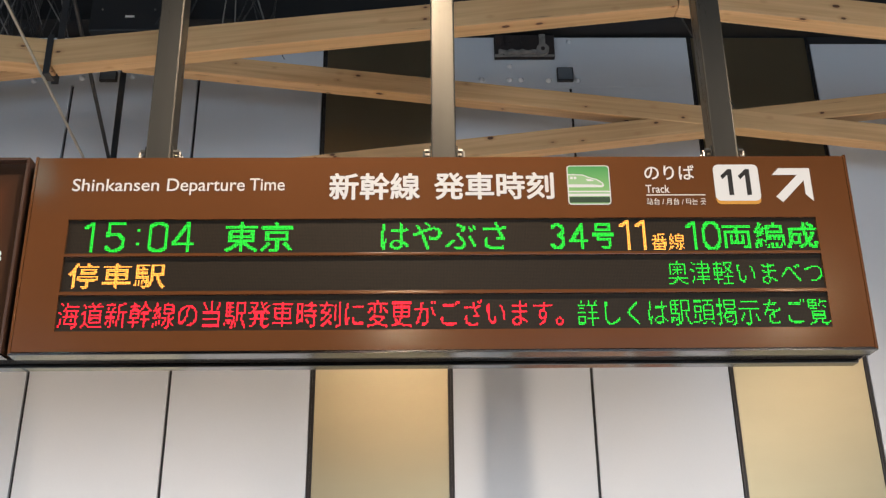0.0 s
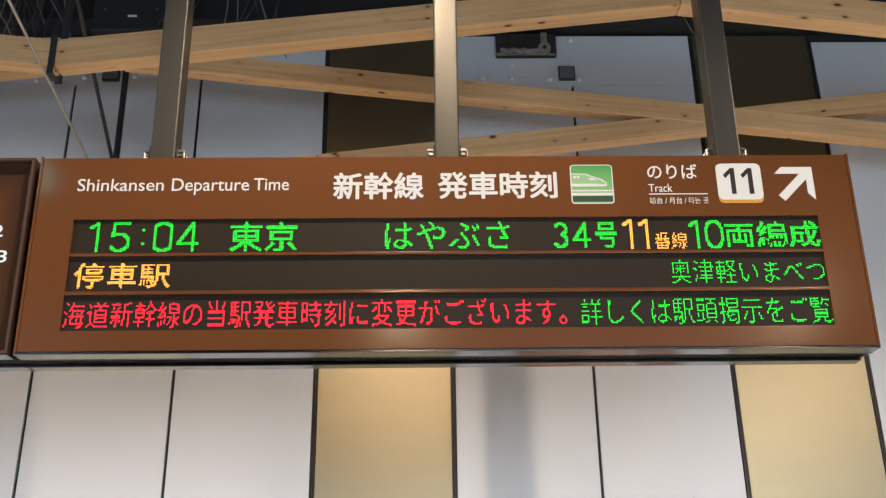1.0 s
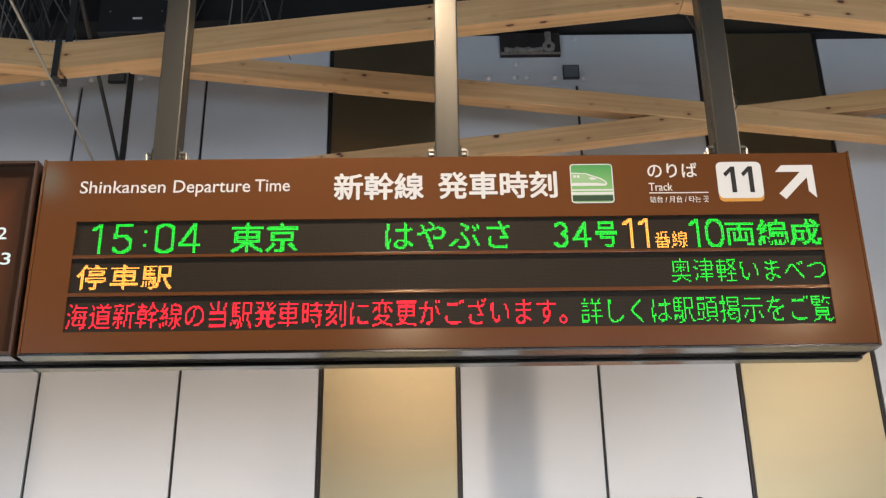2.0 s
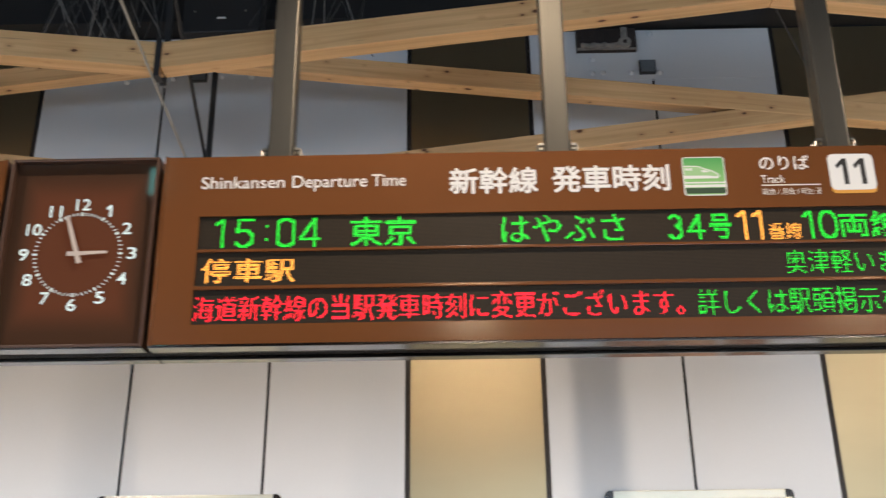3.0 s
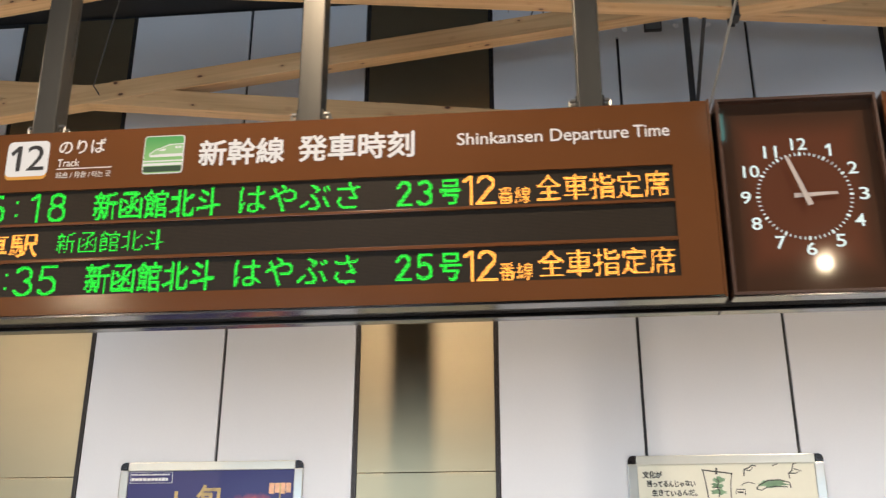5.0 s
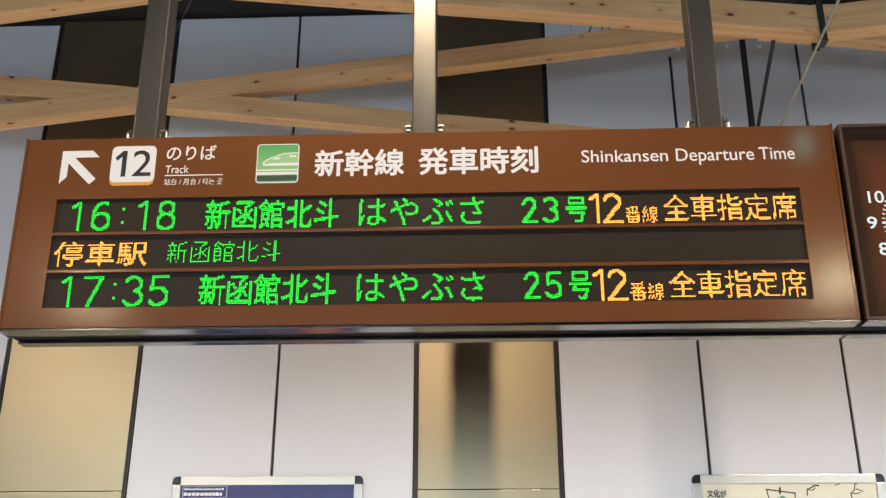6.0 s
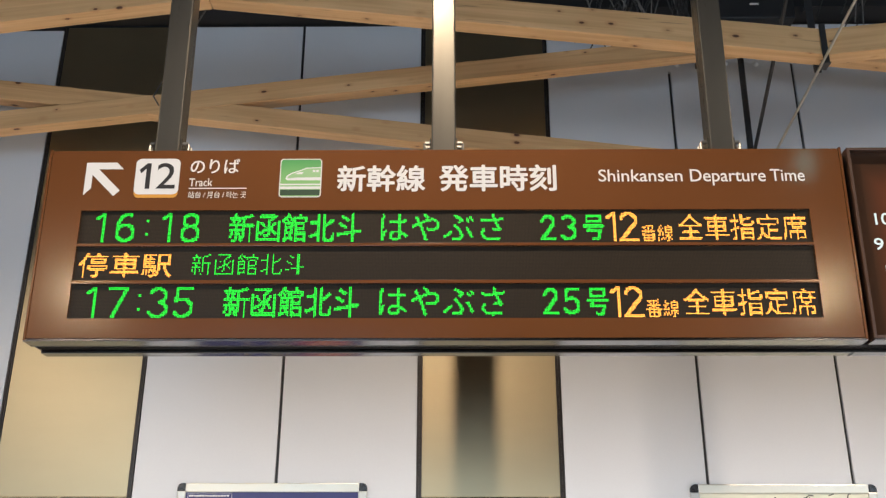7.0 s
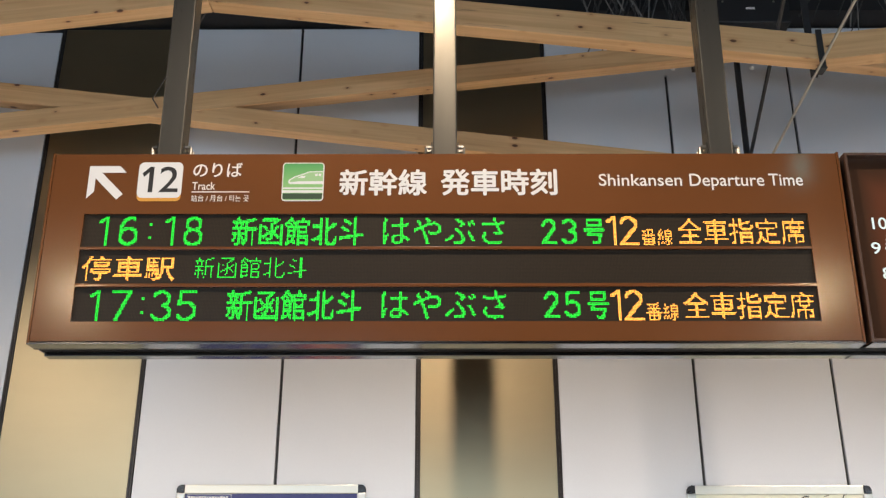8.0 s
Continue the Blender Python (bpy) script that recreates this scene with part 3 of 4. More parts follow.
def common_header(s, x_eng, x_jp, x_nori, x_icon, x_box, arrow, number, flip):
    for word, u0, u1, low in (("Shinkansen", 0.0, 0.334, 3.196), ("Departure", 0.365, 0.665, 3.178), ("Time", 0.684, 0.820, 3.196)):
        put(lettering(word, x_eng + u0, x_eng + u1, low, 3.249, YT, SIGN_WHITE, s, 0.006))
    put(lettering("新幹線", x_jp, x_jp + 0.353, 3.155, 3.272, YT, SIGN_WHITE, s, 0.022))
    put(lettering("発車時刻", x_jp + 0.408, x_jp + 0.877, 3.155, 3.272, YT, SIGN_WHITE, s, 0.022))
    put(lettering("のりば", x_nori, x_nori + 0.198, 3.237, 3.301, YT, SIGN_WHITE, s, 0.012))
    put(lettering("Track", x_nori, x_nori + 0.094, 3.181, 3.215, YT, SIGN_WHITE, s, 0.006))
    put(part("rule", prism([(x_nori, 3.170), (x_nori + 0.232, 3.170), (x_nori + 0.232, 3.174), (x_nori, 3.174)], YT, YT + 0.001), SIGN_WHITE, s))
    put(lettering("站台 / 月台 / 타는 곳", x_nori, x_nori + 0.232, 3.130, 3.158, YT, SIGN_WHITE, s, 0.004, split=False))
    # track number plate
    plate = put(part("number_plate", prism(rounded(x_box, x_box + 0.178, 3.146, 3.302, 0.022), YT - 0.001, YT + 0.002), SIGN_WHITE, s, "white rounded track number plate"))
    put(part("plate_foot", prism(rounded(x_box + 0.001, x_box + 0.177, 3.132, 3.175, 0.02), YT, YT + 0.002), SIGN_ORANGE, s, "orange lower edge of the plate"))
    def figure_one(x):
        pts = [(x, 3.252), (x + 0.030, 3.281), (x + 0.046, 3.281), (x + 0.046, 3.170), (x + 0.028, 3.170), (x + 0.028, 3.258), (x + 0.008, 3.238)]
        put(part("figure", prism(pts, YT - 0.003, YT - 0.001), SIGN_BLACK, s, "black figure of the track number"))

    figure_one(x_box + (0.026 if number == "11" else 0.016))
    if number == "11":
        figure_one(x_box + 0.096)
    else:
        put(lettering("2", x_box + 0.088, x_box + 0.164, 3.170, 3.282, YT - 0.003, SIGN_BLACK, s, 0.004, "figure"))
    # arrow
    put(part("arrow", prism([(arrow(u), w) for u, w in ((0.022, 3.286), (0.145, 3.286), (0.145, 3.145), (0.117, 3.174), (0.117, 3.233), (0.024, 3.140), (0.000, 3.164), (0.093, 3.257), (-0.006, 3.257))], YT, YT + 0.002), SIGN_WHITE, s))
    # train pictogram
    w = 0.168
    put(part("pictogram_border", prism(rounded(x_icon, x_icon + w, 3.132, 3.300, 0.014), YT, YT + 0.002), SIGN_WHITE, s))
    put(part("pictogram_field", prism(rounded(x_icon + 0.004, x_icon + w - 0.004, 3.136, 3.296, 0.011), YT - 0.001, YT + 0.001), SIGN_FADE, s, "green field of the train pictogram, paler below"))

    def fx(u):
        return x_icon + (w - u if flip else u)

    def shape(nm, pts, mat, k):
        put(part(nm, prism([(fx(u), z) for u, z in pts], YT - 0.001 - 0.0006 * k, YT), mat, s))

    shape("pictogram_base", [(0.005, 3.140), (w - 0.005, 3.140), (w - 0.005, 3.164), (0.005, 3.164)], SIGN_DARKGREEN, 1)
    for z, t in ((3.167, 0.011), (3.184, 0.006)):
        shape("pictogram_track", [(0.004, z), (w - 0.004, z), (w - 0.004, z + t), (0.004, z + t)], SIGN_WHITE, 1)
    nose = [(0.004, 3.262), (0.062, 3.260), (0.085, 3.250), (0.120, 3.238), (0.140, 3.224), (0.144, 3.212), (0.136, 3.205), (0.004, 3.205)]
    shape("pictogram_train", nose, SIGN_WHITE, 1)
    shape("pictogram_train_body", [(0.004, 3.258), (0.060, 3.256), (0.083, 3.246), (0.117, 3.234), (0.135, 3.222), (0.137, 3.213), (0.100, 3.217), (0.004, 3.218)], SIGN_PALE, 2)
    for u in (0.012, 0.026):
        shape("pictogram_window", [(u, 3.240), (u + 0.010, 3.240), (u + 0.010, 3.250), (u, 3.250)], SIGN_WHITE, 3)
    shape("pictogram_window", [(0.072, 3.240), (0.092, 3.240), (0.106, 3.232), (0.080, 3.231)], SIGN_WHITE, 3)


def time_cells(text):
    """Start and width, in metres, of the figures of a clock time."""
    starts = ((0.0, 0.0), (0.078, 0.120), (0.190, 0.190), (0.240, 0.263), (0.334, 0.376))
    return [(one if ch == "1" else a, 0.028 if ch == ":" else 0.040 if ch == "1" else 0.086) for (a, one), ch in zip(starts, text)]


def led(s, lit, mat, label):
    return [put(led_text(one, mat, s, YL, "led_character", label)) for one in lit if one]


# sign for track 12
sx = -3.517
sign12, d0 = sign_body(sx, "brown departure sign with glowing green and amber dot lettering, track 12")
common_header(sign12, -1.302, -2.347, -2.940, -2.578, -3.160, lambda u: -3.216 - u, "12", True)
for (z0, z1), clock_time, no in ((ROWS[0], "16:18", "23"), (ROWS[2], "17:35", "25")):
    a, b = z0 + 0.006, z0 + 0.129
    lit = dots_of_digits(clock_time, time_cells(clock_time), -3.296, a, b)
    led(sign12, lit, LED_GREEN, "green departure time")
    led(sign12, dots_of_text("新函館北斗", -2.768, -2.247, a, b, 0.010, 0.36), LED_GREEN, "green destination name")
    led(sign12, dots_of_text("はやぶさ", -2.169, -1.686, a + 0.006, b - 0.002, 0.0, 0.38), LED_GREEN, "green train name")
    lit = dots_of_digits(no, ((0.0, 0.062), (0.078, 0.066)), -1.540, a + 0.008, b - 0.006)
    lit += dots_of_text("号", -1.374, -1.290, a + 0.006, b - 0.008, 0.012, 0.36)
    led(sign12, lit, LED_GREEN, "green train number")
    lit = dots_of_digits("12", ((0.0, 0.038), (0.048, 0.077)), -1.281, a, b)
    lit += dots_of_text("番線", -1.147, -1.021, a, a + 0.070, -0.008, 0.5, True)
    led(sign12, lit, LED_AMBER, "amber track number")
    led(sign12, dots_of_text("全車指定席", -1.001, -0.497, a + 0.006, b - 0.010, 0.0, 0.38), LED_AMBER, "amber seat notice")
led(sign12, dots_of_text("停車駅", -3.343, -2.980, 2.802, 2.902, 0.0, 0.36), LED_AMBER, "amber heading for the stops")
led(sign12, dots_of_text("新函館北斗", -2.905, -2.462, 2.808, 2.897, -0.012, 0.5, True), LED_GREEN, "thin green name of the stop")
local(sign12)

# sign for track 11
sign11, d0 = sign_body(0.3235, "brown departure sign with glowing green and red dot lettering, track 11")
common_header(sign11, 0.479, 1.472, 2.708, 2.402, 2.981, lambda u: 3.219 + u, "11", False)
a, b = ROWS[0][0] + 0.006, ROWS[0][0] + 0.129
led(sign11, dots_of_digits("15:04", time_cells("15:04"), 0.544, a, b), LED_GREEN, "green departure time")
led(sign11, dots_of_text("東京", 1.079, 1.338, a, b, 0.010, 0.36), LED_GREEN, "green destination name")
led(sign11, dots_of_text("はやぶさ", 1.675, 2.158, a + 0.006, b - 0.002, 0.0, 0.38), LED_GREEN, "green train name")
lit = dots_of_digits("34", ((0.0, 0.060), (0.075, 0.074)), 2.324, a + 0.008, b - 0.006)
lit += dots_of_text("号", 2.487, 2.572, a + 0.006, b - 0.008, 0.012, 0.36)
led(sign11, lit, LED_GREEN, "green train number")
lit = dots_of_digits("11", ((0.0, 0.038), (0.065, 0.038)), 2.591, a, b)
lit += dots_of_text("番線", 2.713, 2.842, a, a + 0.070, -0.008, 0.5, True)
led(sign11, lit, LED_AMBER, "amber track number")
lit = dots_of_digits("10", ((0.0, 0.037), (0.062, 0.071)), 2.849, a + 0.004, b - 0.004)
lit += dots_of_text("両編成", 2.989, 3.358, a + 0.004, b - 0.010, 0.012, 0.36)
led(sign11, lit, LED_GREEN, "green coach count")
led(sign11, dots_of_text("停車駅", 0.505, 0.867, 2.802, 2.902, 0.0, 0.36), LED_AMBER, "amber heading for the stops")
led(sign11, dots_of_text("奥津軽いまべつ", 2.765, 3.357, 2.804, 2.899, -0.010, 0.5, True), LED_GREEN, "thin green names of the stops")
led(sign11, dots_of_text("海道新幹線の当駅発車時刻に変更がございます。", 0.484, 2.356, 2.645, 2.750, -0.008, 0.5, True), LED_RED, "red running notice")
led(sign11, dots_of_text("詳しくは駅頭掲示をご覧", 2.412, 3.358, 2.645, 2.748, -0.008, 0.5, True), LED_GREEN, "green running notice")
local(sign11)

# ---- clock between the signs ----
clock = thing("station_clock", "square brown station clock with lit white numerals, nearly three", "clock", (0, 0.085, Z0))
inv = Matrix.Translation(clock.location).inverted()
clock.location.y += 0.0105
cx, face_y = 0.0, 0.026
K0, K1 = 2.552, 3.343


def cpart(name, bm, mat, label=""):
    bmesh.ops.transform(bm, matrix=inv, verts=bm.verts)
    return part(name, bm, mat, clock, label)


cpart("case", boxes((-0.300, 0.300, face_y + 0.002, DEPTH, K0, K1), bevel=0.003), BROWN_DARK)
cpart("frame", boxes((-0.300, -0.288, -0.010, face_y + 0.01, K0, K1), (0.288, 0.300, -0.010, face_y + 0.01, K0, K1), (-0.288, 0.288, -0.010, face_y + 0.01, K1 - 0.012, K1), (-0.288, 0.288, -0.010, face_y + 0.01, K0, K0 + 0.012), bevel=0.002), BROWN_DARK)
cpart("bottom_lip", boxes((-0.300, 0.300, -0.008, 0.066, K0 - 0.007, K0 - 0.0005), bevel=0.001), LIP)
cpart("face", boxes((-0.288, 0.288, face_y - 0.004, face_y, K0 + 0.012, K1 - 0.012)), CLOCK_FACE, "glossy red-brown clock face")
cz, ring = 2.940, 0.170
for i in range(60):
    ang = radians(6 * i)
    long = i % 5 == 0
    t, l = (0.0040, 0.015) if long else (0.0018, 0.011)
    d, n = Vector((math.sin(ang), math.cos(ang))), Vector((math.cos(ang), -math.sin(ang)))
    c = Vector((0, cz)) + d * ring
    cpart("minute_mark", prism([tuple(c + d * sd * l / 2 + n * sn * t) for sd, sn in ((1, -1), (1, 1), (-1, 1), (-1, -1))], face_y - 0.006, face_y - 0.003), CLOCK_WHITE)
for h in range(1, 13):
    ang = radians(30 * h)
    px, pz = 0.215 * math.sin(ang), cz + 0.211 * math.cos(ang)
    w = {10: 0.060, 11: 0.050, 12: 0.058}.get(h, 0.037)
    if h == 1:
        cpart("numeral", prism([(px - 0.013, pz + 0.012), (px + 0.002, pz + 0.025), (px + 0.010, pz + 0.025), (px + 0.010, pz - 0.025), (px + 0.001, pz - 0.025), (px + 0.001, pz + 0.013), (px - 0.009, pz + 0.005)], face_y - 0.006, face_y - 0.003), CLOCK_WHITE)
        continue
    ob = lettering(str(h), px - w / 2, px + w / 2, pz - 0.025, pz + 0.025, face_y - 0.006, CLOCK_WHITE, clock, 0.010, "numeral")
    for o in ob:
        o.data.transform(inv)


def hand(angle, length, tail, w0, w1, y):
    d = Vector((math.sin(radians(angle)), math.cos(radians(angle))))
    n = Vector((d.y, -d.x))
    c = Vector((0, cz))
    return prism([tuple(c + d * a + n * b) for a, b in ((length, -w1), (length, w1), (-tail, w0), (-tail, -w0))], y, y + 0.003)


cpart("hour_hand", hand(88, 0.118, 0.040, 0.009, 0.005, face_y - 0.014), HAND)
cpart("minute_hand", hand(-19, 0.165, 0.045, 0.010, 0.006, face_y - 0.020), HAND)
face = next(c for c in clock.children if c.name == "face")
for o in list(clock.children):
    if o.name.split(".")[0] in ("numeral", "minute_mark"):
        o.parent = face
# one carrier rail under signs and clock
rail = thing("carrier_rail", "long dark ribbed metal rail under the signs and clock", "rail", (0, 0.1, Z0 - 0.03))
part("slot", boxes((-3.50, 3.50, -0.030, 0.034, 0.0265, 0.0295), bevel=0.001), RAIL, rail)
for i in range(4):
    part("slot_rib", boxes((-3.50, 3.50, -0.026 + 0.015 * i, -0.020 + 0.015 * i, 0.0240, 0.0268), bevel=0.0008), RAIL, rail)
part("rear_strip", boxes((-3.50, 3.50, 0.042, 0.096, 0.012, 0.0295), bevel=0.002), LIP, rail, "polished rear strip")
for x in (-0.33, 0.33):
    part("strip_joint", boxes((x - 0.004, x + 0.004, 0.040, 0.094, 0.010, 0.0125)), BLACK_STEEL, rail)
for sg in (-1, 1):
    part("gap_cover", boxes((sg * 0.312 - 0.0105, sg * 0.312 + 0.0105, 0.0, 0.07, 0.03, 0.81)), BROWN_DARK, rail)

# ---- sign posts ----


def sign_post(x):
    s = thing("sign_post", "square grey steel post carrying the signs", "post", (x, 0.13, Z1), group="sign posts")
    bm = boxes((-0.05, 0.05, -0.05, 0.05, 0.0, 6.0 - Z1), bevel=0.007)
    part("post", bm, GREY_STEEL, s)
    for sg in (-1, 1):
        part("foot_bracket", boxes((sg * 0.052, sg * 0.057, -0.035, 0.035, 0.0, 0.092), (sg * 0.057, sg * 0.100, -0.035, 0.035, 0.0, 0.006)), GREY_STEEL, s)
        for dy in (-0.020, 0.020):
            part("bolt", tube((sg * 0.056, dy, 0.076), (sg * 0.078, dy, 0.076), 0.009, 6), CHROME, s)
            part("bolt", tube((sg * 0.080, dy, 0.006), (sg * 0.080, dy, 0.074), 0.006, 6), CHROME, s)
    return s


for x in (-3.07, -1.922, -0.771, 0.771, 1.922, 3.07):
    sign_post(x)

# ---- lamps above and behind the viewer ----


def hanging_lamp(name, label, x, y, z, group, bulge):
    s = thing(name, label, name.replace("_", " "), (x, y, z), group=group)
    part("housing", tube((0, 0, 0.012), (0, 0, 0.2), 0.11, 24), BLACK_STEEL, s)
    bm = bmesh.new()
    bmesh.ops.create_uvsphere(bm, u_segments=24, v_segments=12, radius=0.070, matrix=Matrix.Translation((0, 0, 0.006)) @ Matrix.Diagonal((1, 1, bulge, 1)))
    part("lens", bm, LENS, s, "warm glowing lens")
    part("stem", tube((0, 0, 0.2), (0, 0, 6.0 - z), 0.012, 8), BLACK_STEEL, s)


for dx, dy in PENDANTS:
    hanging_lamp("pendant_lamp", "round black pendant lamp with warm lit lens", dx, dy, PENDANT_Z, "pendant lamps", 0.3)
for dx, dy in DOWNLIGHTS:
    hanging_lamp("downlight", "round black ceiling downlight with warm lit lens", dx, dy, DOWN_Z, "ceiling downlights", 0.06)

# ---- poster frames on the wall ----
PAPER = surface("cream_paper", (0.70, 0.68, 0.55), 0.5, vary=0.04)
WARM_PRINT = surface("warm_print", (0.26, 0.165, 0.115), 0.3, vary=0.5, stain=9)


CAP = surface("cap_plastic", (0.016, 0.013, 0.012), 0.16, vary=0.2)


def dusk_print():
    """Navy night sky with pale haze and a soft orange glow low on one side, as printed."""
    m, nt, p = material("dusk_print")
    grain = noise_tex(nt, coords(nt, (1, 1, 1)), 14.0, 5.0, 0.6)

    def patch(cx, cz, rx, rz, lo, hi, wobble):
        tc, mp, ln, add = (nt.nodes.new("ShaderNode" + k) for k in ("TexCoord", "Mapping", "VectorMath", "Math"))
        nt.links.new(tc.outputs["Object"], mp.inputs["Vector"])
        mp.inputs["Scale"].default_value = (1 / rx, 0, 1 / rz)
        mp.inputs["Location"].default_value = (-cx / rx, 0, -cz / rz)
        ln.operation = "LENGTH"
        nt.links.new(mp.outputs[0], ln.inputs[0])
        add.operation = "MULTIPLY_ADD"
        nt.links.new(grain, add.inputs[0])
        add.inputs[1].default_value = wobble
        nt.links.new(ln.outputs["Value"], add.inputs[2])
        r = ramp(nt, lo, hi, (1, 1, 1), (0, 0, 0))
        nt.links.new(add.outputs[0], r.inputs[0])
        return r.outputs[0]

    def over(below, mask, colour):
        mx = nt.nodes.new("ShaderNodeMix")
        mx.data_type = "RGBA"
        nt.links.new(mask, mx.inputs["Factor"])
        if isinstance(below, tuple):
            mx.inputs["A"].default_value = (*below, 1)
        else:
            nt.links.new(below, mx.inputs["A"])
        mx.inputs["B"].default_value = (*colour, 1)
        return mx.outputs["Result"]

    c = over((0.022, 0.017, 0.115), patch(-0.16, 0.54, 0.30, 0.12, 0.95, 1.6, 1.5), (0.085, 0.075, 0.22))
    c = over(c, patch(0.25, 0.47, 0.31, 0.19, 0.75, 1.55, 0.7), (0.33, 0.05, 0.07))
    c = over(c, patch(0.25, 0.46, 0.24, 0.165, 0.6, 1.35, 0.7), (0.70, 0.17, 0.045))
    c = over(c, patch(0.27, 0.44, 0.16, 0.10, 0.5, 1.3, 0.7), (0.85, 0.45, 0.12))
    nt.links.new(c, p.inputs["Base Color"])
    p.inputs["Roughness"].default_value = 0.3
    return m


DUSK = dusk_print()


RAIL_METAL = surface("champagne_aluminium", (0.66, 0.62, 0.52), 0.38, metal=0.75, vary=0.06, grain=60, stretch=(0.3, 6, 6))


def poster(x0, x1, top, paper, label):
    s = thing("poster_frame", label, "poster", ((x0 + x1) / 2, WALL_Y, top - 0.77), group="poster frames")
    s.matrix_world = wall_pose((x0 + x1) / 2, top - 0.77)
    h, w = 0.77, (x1 - x0) / 2
    part("sheet", boxes((-w + 0.04, w - 0.04, -0.014, -0.004, 0.04, h - 0.04)), paper, s)
    for a, b in ((h - 0.05, h), (0, 0.05)):
        part("rail", boxes((-w + 0.045, w - 0.045, -0.024, -0.001, a, b), bevel=0.005), RAIL_METAL, s)
    for sg in (-1, 1):
        part("stile", boxes((sg * w - 0.05 * (sg > 0), sg * w + 0.05 * (sg < 0), -0.0235, -0.001, 0.045, h - 0.045), bevel=0.005), ALUMINIUM, s)
        for z in (0, h - 0.045):
            up = 1 if z else -1
            cx_, cz_ = sg * (w - 0.028), z + (0.017 if z else 0.028)
            outer = [(cx_ + sg * 0.028 * math.cos(radians(a)), cz_ + up * 0.028 * math.sin(radians(a))) for a in range(0, 91, 15)]
            inner = [(sg * (w - 0.046), z + (0.045 if z else 0.0)), (sg * (w - 0.046), z + (0.0 if z else 0.045)), (sg * w, z + (0.0 if z else 0.045))]
            bm = prism(outer + inner, -0.027, -0.001)
            bmesh.ops.bevel(bm, geom=[e for e in bm.edges if all(v.co.y < -0.02 for v in e.verts)], offset=0.004, segments=2, affect="EDGES")
            part("corner_cap", bm, CAP, s, "glossy black plastic corner cap")
    return s


p1 = poster(-3.444, -2.372, 2.262, DUSK, "aluminium poster frame holding a navy travel poster")
p2 = poster(-0.557, 0.485, 2.256, PAPER, "aluminium poster frame holding a cream hand-drawn poster")
p3 = poster(2.300, 3.347, 2.252, WARM_PRINT, "aluminium poster frame holding a brown photo poster")


def print_on(s, name, pts, mat, k=0, label=""):
    """A flat printed patch on a poster's sheet, given in the sheet's own x and z."""
    sheet = next(c for c in s.children if c.name.split(".")[0] == "sheet")
    return part(name, prism(pts, -0.0145 - 0.0003 * k, -0.0135), mat, sheet, label)


def quad(x0, x1, z0, z1):
    return [(x0, z0), (x1, z0), (x1, z1), (x0, z1)]


def blob(cx, cz, rx, rz, seed, n=18, rough=0.25):
    rnd = random.Random(seed)
    return [(cx + rx * (1 + rough * (rnd.random() - 0.5)) * math.cos(2 * math.pi * i / n), cz + rz * (1 + rough * (rnd.random() - 0.5)) * math.sin(2 * math.pi * i / n)) for i in range(n)]


def stroke(pts, w):
    """A brush line as an outline of that width."""
    left, right = [], []
    for i, (x, z) in enumerate(pts):
        ax, az = pts[max(0, i - 1)]
        bx, bz = pts[min(len(pts) - 1, i + 1)]
        l = math.hypot(bx - ax, bz - az) or 1
        nx, nz = -(bz - az) / l * w / 2, (bx - ax) / l * w / 2
        left.append((x + nx, z + nz))
        right.append((x - nx, z - nz))
    return left + right[::-1]


INK = surface("ink", (0.03, 0.03, 0.025), 0.6)
PRINT_WHITE = surface("print_white", (0.75, 0.74, 0.72), 0.4)
PRINT_GOLD = surface("print_gold", (0.45, 0.33, 0.13), 0.35, vary=0.45, stain=22)
PRINT_ORANGE = surface("print_orange", (0.46, 0.19, 0.095), 0.35, vary=0.45, stain=6)
PRINT_PEACH = surface("print_peach", (0.75, 0.42, 0.25), 0.35, vary=0.3, stain=12)
PRINT_GREEN = surface("print_green", (0.16, 0.27, 0.15), 0.5, vary=0.5, stain=14)
# navy poster; its sheet reaches from z 0.04 to 0.73
rnd = random.Random(4)
for z0, z1, mean, gap in ((0.696, 0.706, 0.011, 0.004), (0.665, 0.683, 0.017, 0.004)):
    x = -0.468
    while x < -0.25:
        w = mean * (0.7 + 0.6 * rnd.random())
        print_on(p1, "caption_bar", quad(x, min(x + w, -0.234), z0, z1 - 0.003 * rnd.random()), PRINT_WHITE, 2)
        x += w + gap
for q in (quad(-0.476, -0.226, 0.714, 0.716), quad(-0.476, -0.226, 0.652, 0.654), quad(-0.476, -0.474, 0.654, 0.714), quad(-0.228, -0.226, 0.654, 0.714)):
    print_on(p1, "caption_border", q, PRINT_WHITE, 2)
for o in lettering("旬", -0.075, 0.065, 0.505, 0.640, -0.0165, PRINT_GOLD, p1, 0.03):
    o.name = "gold_letter"
    o.parent = next(c for c in p1.children if c.name.split(".")[0] == "sheet")
print_on(p1, "gold_bar", quad(-0.205, -0.185, 0.45, 0.605), PRINT_GOLD, 3)
for i in range(4):
    print_on(p1, "banner", quad(0.345 + 0.032 * i, 0.373 + 0.032 * i, 0.585 + 0.006 * (i % 2), 0.645), PRINT_PEACH, 3)
print_on(p1, "banner_pole", quad(0.405, 0.413, 0.45, 0.64), PRINT_GOLD, 4)
